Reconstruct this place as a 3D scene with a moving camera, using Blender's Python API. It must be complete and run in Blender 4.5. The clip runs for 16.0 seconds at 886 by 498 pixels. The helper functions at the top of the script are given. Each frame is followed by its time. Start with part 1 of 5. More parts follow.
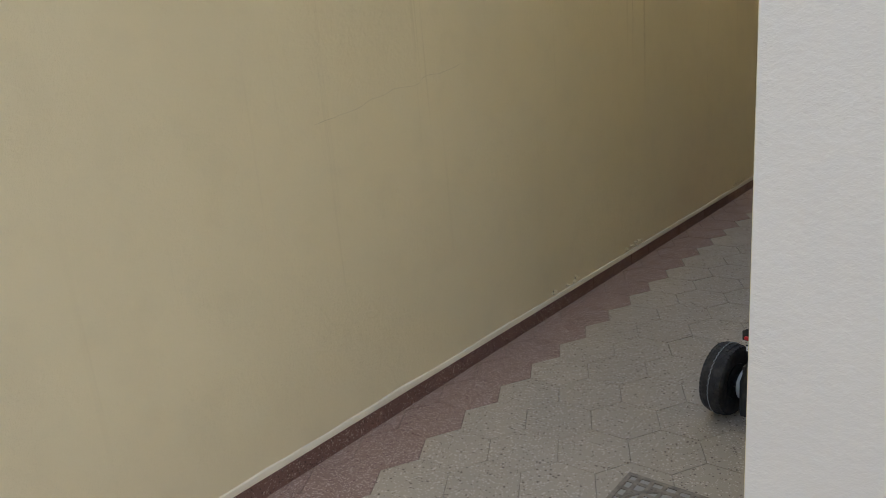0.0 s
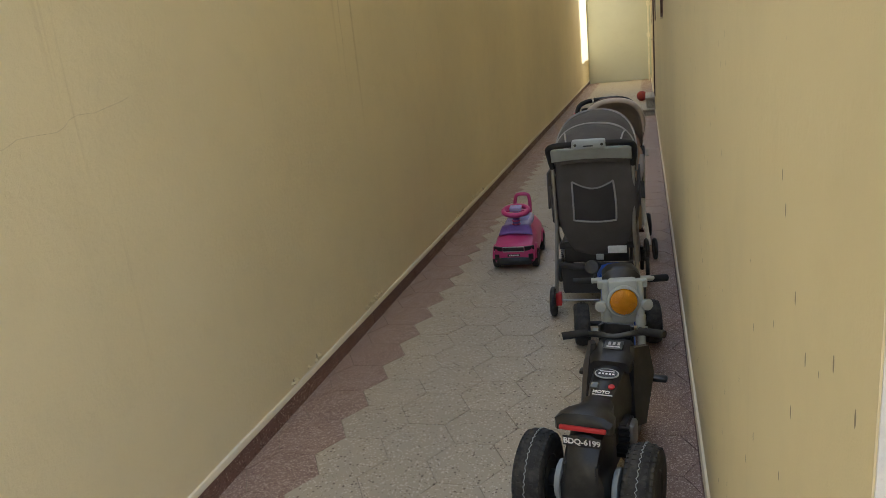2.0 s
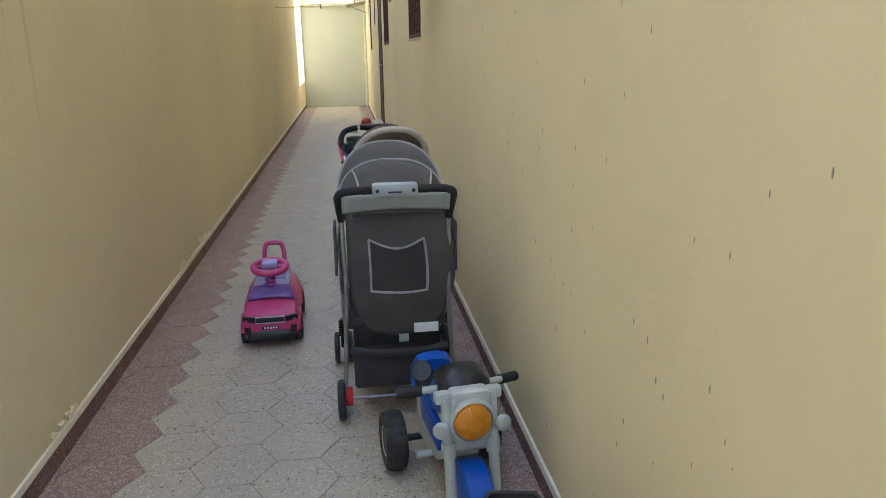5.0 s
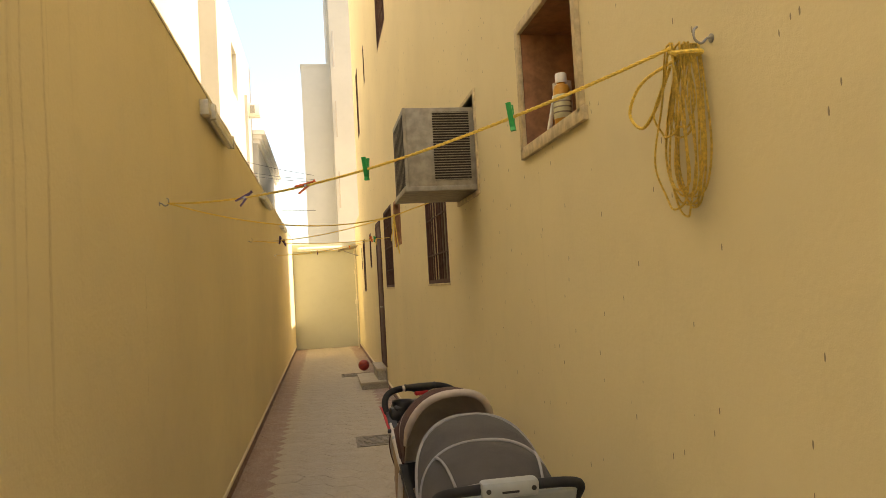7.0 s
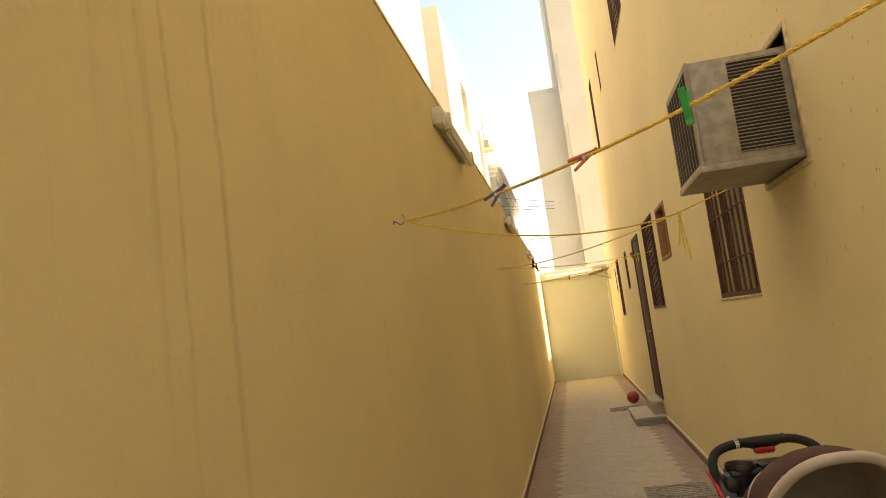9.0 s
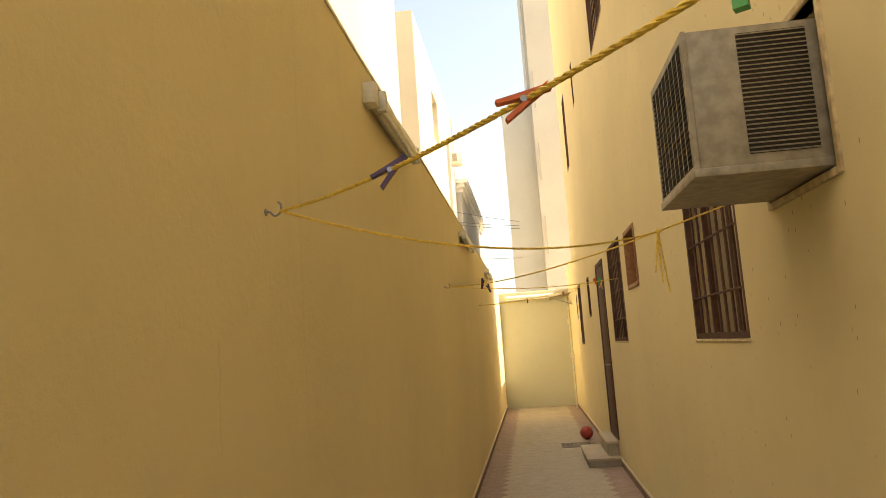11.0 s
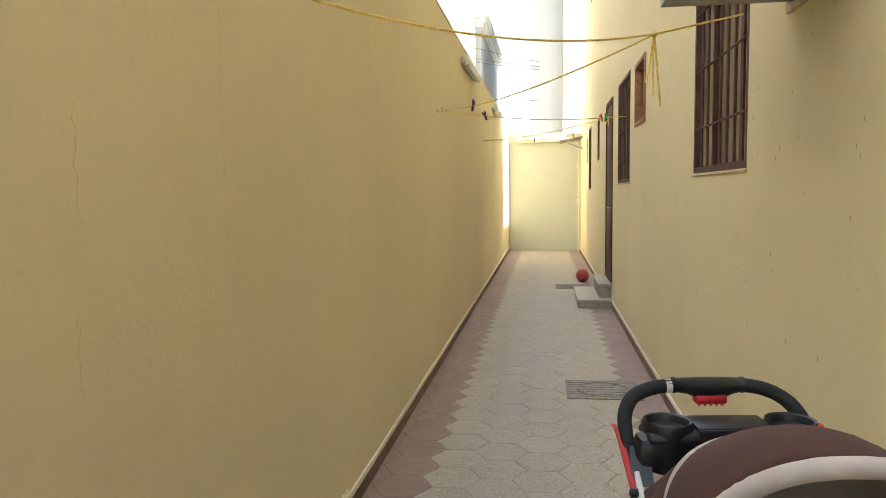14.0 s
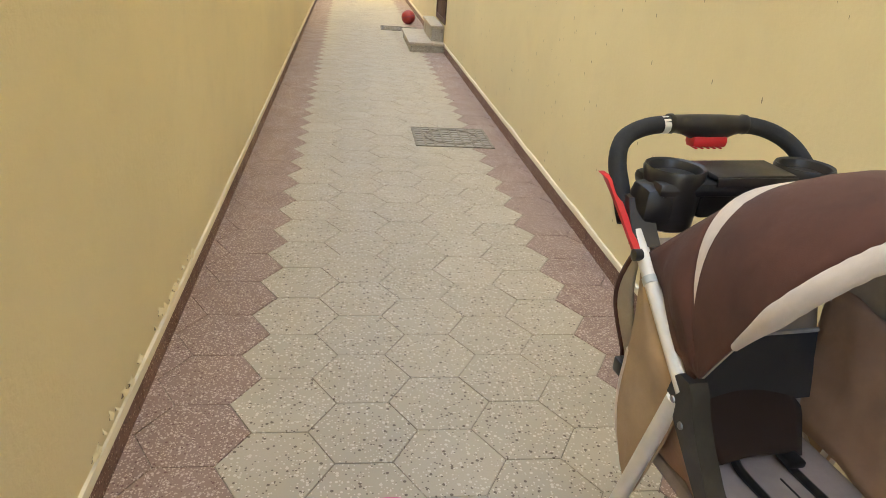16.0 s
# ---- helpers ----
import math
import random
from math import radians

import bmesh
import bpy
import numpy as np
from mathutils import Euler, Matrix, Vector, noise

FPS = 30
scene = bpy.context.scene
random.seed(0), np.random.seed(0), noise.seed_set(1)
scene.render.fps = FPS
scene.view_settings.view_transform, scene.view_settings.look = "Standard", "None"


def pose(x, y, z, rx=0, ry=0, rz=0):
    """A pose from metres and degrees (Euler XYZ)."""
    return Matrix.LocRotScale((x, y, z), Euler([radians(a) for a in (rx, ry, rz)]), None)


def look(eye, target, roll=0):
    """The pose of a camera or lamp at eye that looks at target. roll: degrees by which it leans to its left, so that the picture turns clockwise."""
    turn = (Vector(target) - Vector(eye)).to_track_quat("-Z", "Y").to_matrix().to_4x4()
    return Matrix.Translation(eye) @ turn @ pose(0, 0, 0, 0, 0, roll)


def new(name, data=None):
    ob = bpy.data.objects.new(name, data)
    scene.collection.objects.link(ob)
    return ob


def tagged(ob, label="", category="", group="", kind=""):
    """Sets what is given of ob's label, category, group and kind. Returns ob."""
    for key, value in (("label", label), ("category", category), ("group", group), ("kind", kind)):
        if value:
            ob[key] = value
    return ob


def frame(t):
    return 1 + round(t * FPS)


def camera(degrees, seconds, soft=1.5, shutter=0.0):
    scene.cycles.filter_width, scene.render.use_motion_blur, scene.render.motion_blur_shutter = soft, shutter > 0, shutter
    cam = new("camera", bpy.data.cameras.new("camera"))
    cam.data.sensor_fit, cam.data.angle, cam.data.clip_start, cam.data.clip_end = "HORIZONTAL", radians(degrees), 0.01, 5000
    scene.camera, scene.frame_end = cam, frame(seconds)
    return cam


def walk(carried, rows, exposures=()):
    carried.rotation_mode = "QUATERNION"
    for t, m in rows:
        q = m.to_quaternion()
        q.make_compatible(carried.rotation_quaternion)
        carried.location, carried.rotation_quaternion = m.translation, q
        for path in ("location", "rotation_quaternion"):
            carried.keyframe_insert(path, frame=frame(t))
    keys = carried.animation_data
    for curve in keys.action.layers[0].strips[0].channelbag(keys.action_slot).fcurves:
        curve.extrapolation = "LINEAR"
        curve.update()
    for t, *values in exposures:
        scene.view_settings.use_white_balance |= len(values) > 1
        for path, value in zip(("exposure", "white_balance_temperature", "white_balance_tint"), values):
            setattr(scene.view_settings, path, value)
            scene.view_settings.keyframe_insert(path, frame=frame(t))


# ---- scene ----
cam = camera(62.9, 16.0, 0.65)
PATH = [
    (0, (2.327, 0.231, 1.732), (1.072, 1.69, 1.187), -5.2),
    (0.5, (2.192, 0.445, 1.695), (1.027, 1.989, 1.183), -3.9),
    (1, (2.005, 0.675, 1.641), (1.068, 2.366, 1.127), -3.8),
    (1.5, (1.858, 0.85, 1.671), (1.116, 2.626, 1.128), -3.7),
    (2, (1.725, 1.007, 1.691), (1.178, 2.853, 1.15), -5.9),
    (2.5, (1.582, 1.141, 1.667), (1.114, 3.004, 1.11), -3.6),
    (3, (1.491, 1.314, 1.628), (1.091, 3.192, 1.069), -2.8),
    (3.5, (1.417, 1.572, 1.621), (1.145, 3.472, 1.058), -4.9),
    (3.7, (1.404, 1.654, 1.614), (1.207, 3.562, 1.048), -3.8),
    (5.8, (1.115, 2.462, 1.627), (1.464, 4.391, 1.232), -1.7),
    (6, (1.09, 2.502, 1.645), (1.437, 4.448, 1.339), -2.0),
    (6.5, (0.985, 2.693, 1.722), (1.336, 4.661, 1.723), -4.2),
    (7, (0.862, 2.858, 1.728), (1.194, 4.828, 1.826), -3.2),
    (7.5, (0.801, 3.097, 1.728), (0.756, 5.092, 1.86), -6.5),
    (8, (0.784, 3.388, 1.717), (0.438, 5.351, 1.884), -4.6),
    (8.5, (0.712, 3.667, 1.731), (0.377, 5.627, 1.942), -5.0),
    (9, (0.706, 3.915, 1.73), (0.389, 5.875, 1.968), -7.5),
    (9.2, (0.763, 4.028, 1.72), (0.445, 5.988, 1.965), -6.7),
    (11.3, (0.8, 4.965, 1.821), (0.589, 6.933, 2.108), -3.7),
    (11.5, (0.828, 5.013, 1.83), (0.592, 6.972, 2.156), -2.6),
    (12, (0.925, 5.121, 1.831), (0.639, 7.066, 2.199), -0.5),
    (12.5, (0.972, 5.171, 1.8), (0.669, 7.113, 2.172), -0.2),
    (13, (0.973, 5.198, 1.755), (0.674, 7.166, 1.949), -0.3),
    (13.5, (0.976, 5.23, 1.699), (0.689, 7.209, 1.654), -0.7),
    (14, (0.984, 5.245, 1.643), (0.704, 7.219, 1.486), -0.6),
    (14.5, (0.976, 5.311, 1.558), (0.726, 7.247, 1.123), 0.6),
    (15, (0.868, 5.442, 1.523), (0.77, 7.345, 0.915), 1.6),
    (15.5, (0.717, 5.585, 1.507), (0.853, 7.458, 0.819), 1.3),
    (16, (0.637, 5.748, 1.465), (0.908, 7.561, 0.665), 4.4),
]
EXPOSURES = [
    (0.0, 1.52, 5550, 7), (1.0, 1.62, 5550, 6), (2.0, 1.87, 5900, 5), (2.5, 2.15, 6500, 5), (3.0, 2.25, 5700, 5), (3.5, 2.32, 5250, 5), (6.0, 2.47, 5150, 6), (6.5, 2.05, 7600, 10),
    (7.5, 2.07, 8900, 11), (9.0, 2.1, 9200, 11), (11.5, 2.03, 9400, 11), (12.5, 2.0, 9500, 11), (13.0, 2.15, 8500, 9), (13.5, 2.43, 6600, 6), (14.0, 2.72, 5850, 5), (15.0, 3.15, 5900, 4), (15.5, 3.25, 6000, 4), (16.0, 3.35, 6200, 4)]
walk(cam, [(t, look(eye, target, roll)) for t, eye, target, roll in PATH], EXPOSURES)

# ---- light ----
SUN_WAY = Vector((-1.0, 0.05, -1.55)).normalized()
world = bpy.data.worlds.new("sky")
scene.world = world
world.use_nodes = True
wn = world.node_tree.nodes
sky = wn.new("ShaderNodeTexSky")
sky.sky_type = "NISHITA"
sky.sun_disc = False
sky.sun_elevation = math.asin(-SUN_WAY.z)
sky.sun_rotation = radians(92.9)
sky.air_density, sky.dust_density, sky.ozone_density = 1.0, 3.0, 1.0
wn["Background"].inputs["Strength"].default_value = 0.105
world.node_tree.links.new(sky.outputs[0], wn["Background"].inputs["Color"])
sun_data = bpy.data.lights.new("sun", "SUN")
sun_data.energy, sun_data.angle, sun_data.color = 3.1, radians(0.53), (1.0, 0.95, 0.87)
sun = new("sun", sun_data)
sun.matrix_world = look((20, 0, 30), Vector((20, 0, 30)) + SUN_WAY)


# ---- materials ----
class Nodes:
    """A small builder of node materials; places are world metres."""

    def __init__(self, name):
        self.mat = bpy.data.materials.new(name)
        self.mat.use_nodes = True
        self.tree = self.mat.node_tree
        self.n = self.tree.nodes
        self.bsdf = self.n["Principled BSDF"]
        self.pos = self.n.new("ShaderNodeNewGeometry").outputs["Position"]

    def put(self, socket, value):
        if hasattr(value, "is_output"):
            self.tree.links.new(value, socket)
        else:
            socket.default_value = value

    def scaled(self, x, y, z):
        v = self.n.new("ShaderNodeVectorMath")
        v.operation = "MULTIPLY"
        self.put(v.inputs[0], self.pos)
        v.inputs[1].default_value = (x, y, z)
        return v.outputs[0]

    def noise(self, scale, detail=3.0, rough=0.55, at=None):
        t = self.n.new("ShaderNodeTexNoise")
        t.inputs["Scale"].default_value, t.inputs["Detail"].default_value, t.inputs["Roughness"].default_value = scale, detail, rough
        self.put(t.inputs["Vector"], at or self.pos)
        return t.outputs["Fac"]

    def cells(self, scale, at=None, feature="F1"):
        t = self.n.new("ShaderNodeTexVoronoi")
        t.feature = feature
        t.inputs["Scale"].default_value = scale
        self.put(t.inputs["Vector"], at or self.pos)
        return t

    def ramp(self, fac, *stops):
        r = self.n.new("ShaderNodeValToRGB")
        while len(r.color_ramp.elements) < len(stops):
            r.color_ramp.elements.new(0.5)
        for e, (p, c) in zip(r.color_ramp.elements, stops):
            e.position = p
            e.color = (*c, 1) if isinstance(c, tuple) else (c, c, c, 1)
        self.put(r.inputs[0], fac)
        return r.outputs[0]

    def mix(self, fac, a, b, mode="MIX"):
        m = self.n.new("ShaderNodeMix")
        m.data_type, m.blend_type = "RGBA", mode
        self.put(m.inputs[0], fac)
        self.put(m.inputs[6], (*a, 1) if isinstance(a, tuple) else a)
        self.put(m.inputs[7], (*b, 1) if isinstance(b, tuple) else b)
        return m.outputs[2]

    def maths(self, op, a, b=0.0):
        m = self.n.new("ShaderNodeMath")
        m.operation = op
        self.put(m.inputs[0], a)
        self.put(m.inputs[1], b)
        return m.outputs[0]

    def random(self):
        return self.n.new("ShaderNodeObjectInfo").outputs["Random"]

    def done(self, color, rough=0.6, metal=0.0, height=None, bump=0.2, depth=0.01, **extra):
        self.put(self.bsdf.inputs["Base Color"], (*color, 1) if isinstance(color, tuple) else color)
        self.put(self.bsdf.inputs["Roughness"], rough)
        self.put(self.bsdf.inputs["Metallic"], metal)
        for key, value in extra.items():
            self.put(self.bsdf.inputs[key.replace("_", " ")], value)
        if height is not None:
            b = self.n.new("ShaderNodeBump")
            b.inputs["Strength"].default_value, b.inputs["Distance"].default_value = bump, depth
            self.put(b.inputs["Height"], height)
            self.tree.links.new(b.outputs[0], self.bsdf.inputs["Normal"])
        return self.mat


def shade(c, k):
    return tuple(min(1.0, v * k) for v in c)


def plain(name, c, rough=0.5, metal=0.0, var=0.15, scale=14.0, grain=160.0, bump=0.15, dust=0.0):
    """Paint, plastic or metal: two scales of variation, fine relief, and a little dust."""
    m = Nodes(name)
    col = m.mix(m.ramp(m.noise(scale), (0.35, 0.0), (0.65, 1.0)), shade(c, 1 - var), shade(c, 1 + var))
    if dust:
        col = m.mix(m.maths("MULTIPLY", m.ramp(m.noise(scale * 2.3, 6), (0.45, 0.0), (0.75, 1.0)), dust), col, (0.36, 0.31, 0.25))
    g = m.noise(grain, 2)
    r = m.mix(g, (rough * 0.85,) * 3, (min(1.0, rough * 1.2),) * 3)
    return m.done(col, r, metal, g, bump, 0.001)


def fabric(name, c, var=0.12):
    m = Nodes(name)
    col = m.mix(m.ramp(m.noise(9, 5), (0.35, 0.0), (0.7, 1.0)), shade(c, 1 - var), shade(c, 1 + var))
    col = m.mix(m.maths("MULTIPLY", m.ramp(m.noise(30, 5), (0.5, 0.0), (0.8, 1.0)), 0.18), col, shade(c, 1.5))
    weave = m.maths("ADD", m.maths("MULTIPLY", m.noise(900, 1), 0.25), m.noise(16, 4))
    return m.done(col, 0.9, 0.0, weave, 0.5, 0.006, Sheen_Weight=0.05)


def plaster(name, c, flecks=False, streaks=0.0, drips=(), relief=0.3):
    """Painted render: blotches, drip streaks with a shape of their own, fine sandy relief."""
    m = Nodes(name)
    col = m.mix(m.ramp(m.noise(0.55, 4), (0.3, 0.0), (0.7, 1.0)), shade(c, 0.94), shade(c, 1.05))
    col = m.mix(m.maths("MULTIPLY", m.ramp(m.noise(5, 6), (0.5, 0.0), (0.75, 1.0)), 0.18), col, shade(c, 0.8))
    if streaks:
        s = m.ramp(m.noise(1.0, 4, 0.6, m.scaled(14, 14, 0.2)), (0.63, 0.0), (0.78, 1.0))
        s = m.maths("MULTIPLY", s, m.ramp(m.noise(0.35, 2), (0.47, 0.0), (0.62, 1.0)))
        col = m.mix(m.maths("MULTIPLY", s, streaks), col, (c[0] * 0.62, c[1] * 0.56, c[2] * 0.45))
    if drips:
        xyz = m.n.new("ShaderNodeSeparateXYZ")
        m.put(xyz.inputs[0], m.pos)
        sway = m.maths("ADD", xyz.outputs[1], m.maths("MULTIPLY", m.maths("SUBTRACT", m.noise(1.0, 3, 0.6, m.scaled(0.6, 0.6, 2.2)), 0.5), 0.09))
        broken = m.ramp(m.noise(1.0, 5, 0.7, m.scaled(90, 90, 22)), (0.36, 0.15), (0.64, 1.0))
        for y, half, low, force in drips:
            across = m.maths("SUBTRACT", 1.0, m.maths("DIVIDE", m.maths("ABSOLUTE", m.maths("SUBTRACT", sway, y)), half * 0.85))
            down = m.maths("MINIMUM", m.maths("DIVIDE", m.maths("SUBTRACT", xyz.outputs[2], low), 0.7), 1.0)
            mask = m.maths("MULTIPLY", m.maths("MAXIMUM", across, 0.0), m.maths("MAXIMUM", down, 0.0))
            col = m.mix(m.maths("MULTIPLY", m.maths("MULTIPLY", mask, broken), 0.46 * force), col, (c[0] * 0.52, c[1] * 0.45, c[2] * 0.34))
    if flecks:
        v = m.cells(1.0, m.scaled(27, 27, 8.0))
        spot = m.maths("MULTIPLY", m.maths("LESS_THAN", v.outputs["Distance"], 0.085), m.maths("GREATER_THAN", m.ramp(v.outputs["Color"], (0.0, 0.0), (1.0, 1.0)), 0.5))
        col = m.mix(m.maths("MULTIPLY", spot, 0.75), col, (0.16, 0.13, 0.09))
    h = m.maths("ADD", m.maths("MULTIPLY", m.noise(260, 3), 0.35), m.maths("ADD", m.noise(45, 5), m.maths("MULTIPLY", m.noise(3.5, 3), 2.0)))
    return m.done(col, 0.85, 0.0, h, relief, 0.006)


def terrazzo(name, c, light, dark, chip=95.0, dark_share=0.3, light_share=0.62):
    """Cement with stone chips of two sizes, each chip with its own tone; whole tiles differ a little."""
    m = Nodes(name)
    base = m.mix(m.ramp(m.noise(2.2, 5), (0.3, 0.0), (0.7, 1.0)), shade(c, 0.88), shade(c, 1.1))
    base = m.mix(m.random(), base, shade(c, 0.93))
    base = m.mix(m.ramp(m.noise(150, 3), (0.3, 0.0), (0.7, 0.35)), base, shade(c, 0.86))
    for scale, size, low, high in ((chip, 0.36, dark_share, light_share), (chip * 1.9, 0.4, dark_share * 0.7, light_share)):
        v = m.cells(scale)
        inside = m.ramp(v.outputs["Distance"], (size - 0.07, 1.0), (size, 0.0))
        pick = m.n.new("ShaderNodeSeparateColor")
        m.put(pick.inputs[0], v.outputs["Color"])
        pick = pick.outputs[0]
        base = m.mix(m.maths("MULTIPLY", inside, m.maths("GREATER_THAN", pick, high)), base, light)
        base = m.mix(m.maths("MULTIPLY", inside, m.maths("LESS_THAN", pick, low)), base, dark)
    base = m.mix(m.maths("MULTIPLY", m.ramp(m.noise(1.1, 6), (0.5, 0.0), (0.75, 1.0)), 0.3), base, shade(c, 0.62))
    return m.done(base, m.ramp(m.noise(6, 4), (0.3, 0.45), (0.7, 0.75)), 0.0, m.noise(120, 3), 0.12, 0.002)


CREAM = (0.79, 0.685, 0.43)
# drip stains on the boundary wall: place along it, half width, height at which they fade out, strength
DRIPS = ((5.2, 0.016, 1.35, 1.0), (5.39, 0.02, 1.2, 1.0), (5.43, 0.01, 2.1, 0.6), (5.11, 0.022, 1.75, 0.75), (5.05, 0.012, 1.9, 0.5), (4.97, 0.035, 2.0, 0.6), (5.66, 0.02, 2.3, 0.6), (4.72, 0.05, 1.8, 0.35), (6.3, 0.02, 2.7, 0.4), (9.5, 0.012, 0.9, 0.8), (7.41, 0.016, 1.1, 0.35), (9.8, 0.02, 2.4, 0.5))
M_WALL = plaster("cream_plaster_boundary", CREAM, False, 0.4, DRIPS, 0.48)
M_HOUSE = plaster("cream_plaster_house", CREAM, True, 0.12, (), 0.24)
M_FRONT = plaster("offwhite_plaster_front", (0.82, 0.765, 0.67), False, 0.15, (), 0.5)
M_END = plaster("pale_plaster_end_wall", (0.53, 0.53, 0.43), False, 0.3)
M_WHITE = plaster("white_plaster_neighbour", (0.49, 0.455, 0.38))
M_GREYW = plaster("grey_plaster_tower", (0.45, 0.445, 0.40))
M_LIP = plaster("mortar_lip", (0.78, 0.70, 0.53))
M_TILE = terrazzo("beige_terrazzo", (0.475, 0.405, 0.295), (0.64, 0.57, 0.45), (0.15, 0.11, 0.075), 62, 0.12, 0.72)
M_RED = terrazzo("red_terrazzo", (0.30, 0.20, 0.152), (0.54, 0.42, 0.34), (0.16, 0.08, 0.07), 78, 0.12, 0.42)
M_SKIRT = terrazzo("dark_red_terrazzo", (0.21, 0.115, 0.09), (0.5, 0.4, 0.33), (0.09, 0.05, 0.04), 78, 0.15, 0.52)
M_STEP = terrazzo("step_terrazzo", (0.40, 0.36, 0.28), (0.6, 0.55, 0.45), (0.10, 0.08, 0.07), 60)
M_CRACK = plain("crack_shadow", (0.44, 0.35, 0.21), 0.9, 0, 0.2, 20)
M_GROUT = plain("grout", (0.27, 0.225, 0.165), 0.9, 0, 0.25, 20)
M_CONC = plain("concrete", (0.36, 0.33, 0.28), 0.9, 0, 0.15, 3, 90, 0.4)
M_BLACK = plain("black_plastic", (0.016, 0.016, 0.017), 0.36, 0, 0.25, 9, 200, 0.1, 0.07)
M_FOAM = plain("black_foam", (0.02, 0.02, 0.021), 0.85, 0, 0.2, 20, 420, 0.5)
M_TYRE = plain("black_rubber", (0.02, 0.02, 0.02), 0.65, 0, 0.25, 14, 200, 0.3, 0.13)
M_GREYP = plain("grey_plastic", (0.36, 0.39, 0.39), 0.4, 0, 0.08)
M_SILVER = plain("silver_plastic", (0.46, 0.48, 0.45), 0.38, 0.0, 0.08, 12, 160, 0.1, 0.1)
M_STEEL = plain("steel_tube", (0.34, 0.34, 0.34), 0.35, 0.8, 0.1)
M_CHALK = plain("white_painted_tube", (0.72, 0.68, 0.60), 0.4, 0, 0.06, 12, 160, 0.1, 0.15)
M_REDP = plain("red_plastic", (0.55, 0.025, 0.03), 0.35, 0, 0.1)
M_PINK = plain("pink_plastic", (0.56, 0.045, 0.19), 0.32, 0, 0.08, 8, 160, 0.06, 0.08)
M_PURPLE = plain("purple_plastic", (0.20, 0.10, 0.36), 0.28, 0, 0.1)
M_LILAC = plain("lilac_plastic", (0.42, 0.36, 0.62), 0.25, 0, 0.1)
M_BLUE = plain("blue_plastic", (0.012, 0.085, 0.48), 0.3, 0, 0.1)
M_AMBER = plain("amber_lens", (0.66, 0.27, 0.01), 0.25, 0, 0.1)
M_LETTER = plain("white_lettering", (0.86, 0.86, 0.84), 0.5)
M_DASH = plain("dial_grey", (0.16, 0.17, 0.17), 0.3, 0.3)
M_GREYF = fabric("grey_fabric", (0.082, 0.075, 0.072))
M_DARKF = fabric("charcoal_fabric", (0.04, 0.038, 0.04))
M_PIPE = fabric("silver_piping", (0.36, 0.35, 0.36))
M_BROWNF = fabric("brown_fabric", (0.08, 0.03, 0.02), 0.2)
M_CUSHF = fabric("dark_brown_fabric", (0.03, 0.017, 0.014))
M_WINGF = fabric("faded_brown_fabric", (0.46, 0.30, 0.21))
M_TANF = fabric("tan_fabric", (0.42, 0.30, 0.18))
M_CREAMF = fabric("cream_fabric", (0.60, 0.52, 0.46))
M_SEATF = fabric("mauve_grey_fabric", (0.44, 0.39, 0.39))
M_LINEN = fabric("beige_lining_fabric", (0.42, 0.36, 0.29))
M_BROWNST = plain("brown_painted_steel", (0.085, 0.036, 0.026), 0.8, 0, 0.2, 9, 160, 0.1, 0.1)
M_WOOD = plain("brown_wood", (0.33, 0.16, 0.08), 0.6, 0, 0.25, 16, 120, 0.4)
M_PALEWOOD = plain("weathered_wood", (0.58, 0.47, 0.29), 0.75, 0, 0.2, 20, 120, 0.4)
M_ACMETAL = plain("galvanised_sheet", (0.315, 0.285, 0.23), 0.5, 0.15, 0.2, 17, 150, 0.2, 0.3)
# for coil and guard wires, and for the painted shade between side louvres
M_ACDARK = plain("dark_coil_and_gap_shade", (0.03, 0.024, 0.018), 0.7)
M_ROPE = plain("yellow_rope", (0.86, 0.61, 0.13), 0.55, 0, 0.2, 90, 300, 0.4)
M_ORANGE = plain("orange_plastic", (0.70, 0.13, 0.02), 0.35)
M_GREEN = plain("green_plastic", (0.01, 0.38, 0.10), 0.35)
M_VIOLET = plain("violet_plastic", (0.09, 0.04, 0.13), 0.35)
M_TUBE = plain("white_enamel", (0.72, 0.68, 0.55), 0.35, 0, 0.08, 20, 160, 0.1, 0.2)
M_BALL = plain("red_ball", (0.40, 0.045, 0.03), 0.45, 0, 0.2, 25)
M_IRON = plain("cast_iron", (0.29, 0.25, 0.19), 0.75, 0.3, 0.25, 30, 160, 0.5, 0.4)
M_CABLE = plain("black_cable", (0.03, 0.03, 0.03), 0.6)
M_JUICE = plain("amber_bottle", (0.60, 0.30, 0.05), 0.3)
M_LABEL = plain("paper_label", (0.62, 0.60, 0.40), 0.7)
M_GRILLERED = plain("red_brown_grille", (0.22, 0.05, 0.035), 0.6)
# beige base colour paints the reflection of a cream wall into the panes
g = Nodes("window_glass_painted_reflection")
M_GLASS = g.done(g.mix(g.noise(1.5), (0.56, 0.47, 0.36), (0.66, 0.57, 0.45)), 0.18, 0.35)


# ---- mesh helpers ----
def link(name, bm, mat, sharp=38):
    me = bpy.data.meshes.new(name)
    bmesh.ops.recalc_face_normals(bm, faces=bm.faces)
    bm.to_mesh(me)
    bm.free()
    me.polygons.foreach_set("use_smooth", [True] * len(me.polygons))
    me.set_sharp_from_angle(angle=radians(sharp))
    me.materials.append(mat)
    return new(name, me)


def part(name, bm, mat, parent, label="", sharp=38):
    ob = link(name, bm, mat, sharp)
    ob.parent = parent
    return tagged(ob, label)


def thing(name, m, label, category, group=""):
    ob = new(name)
    ob.empty_display_size = 0.1
    ob.matrix_world = m
    return tagged(ob, label, category, group)


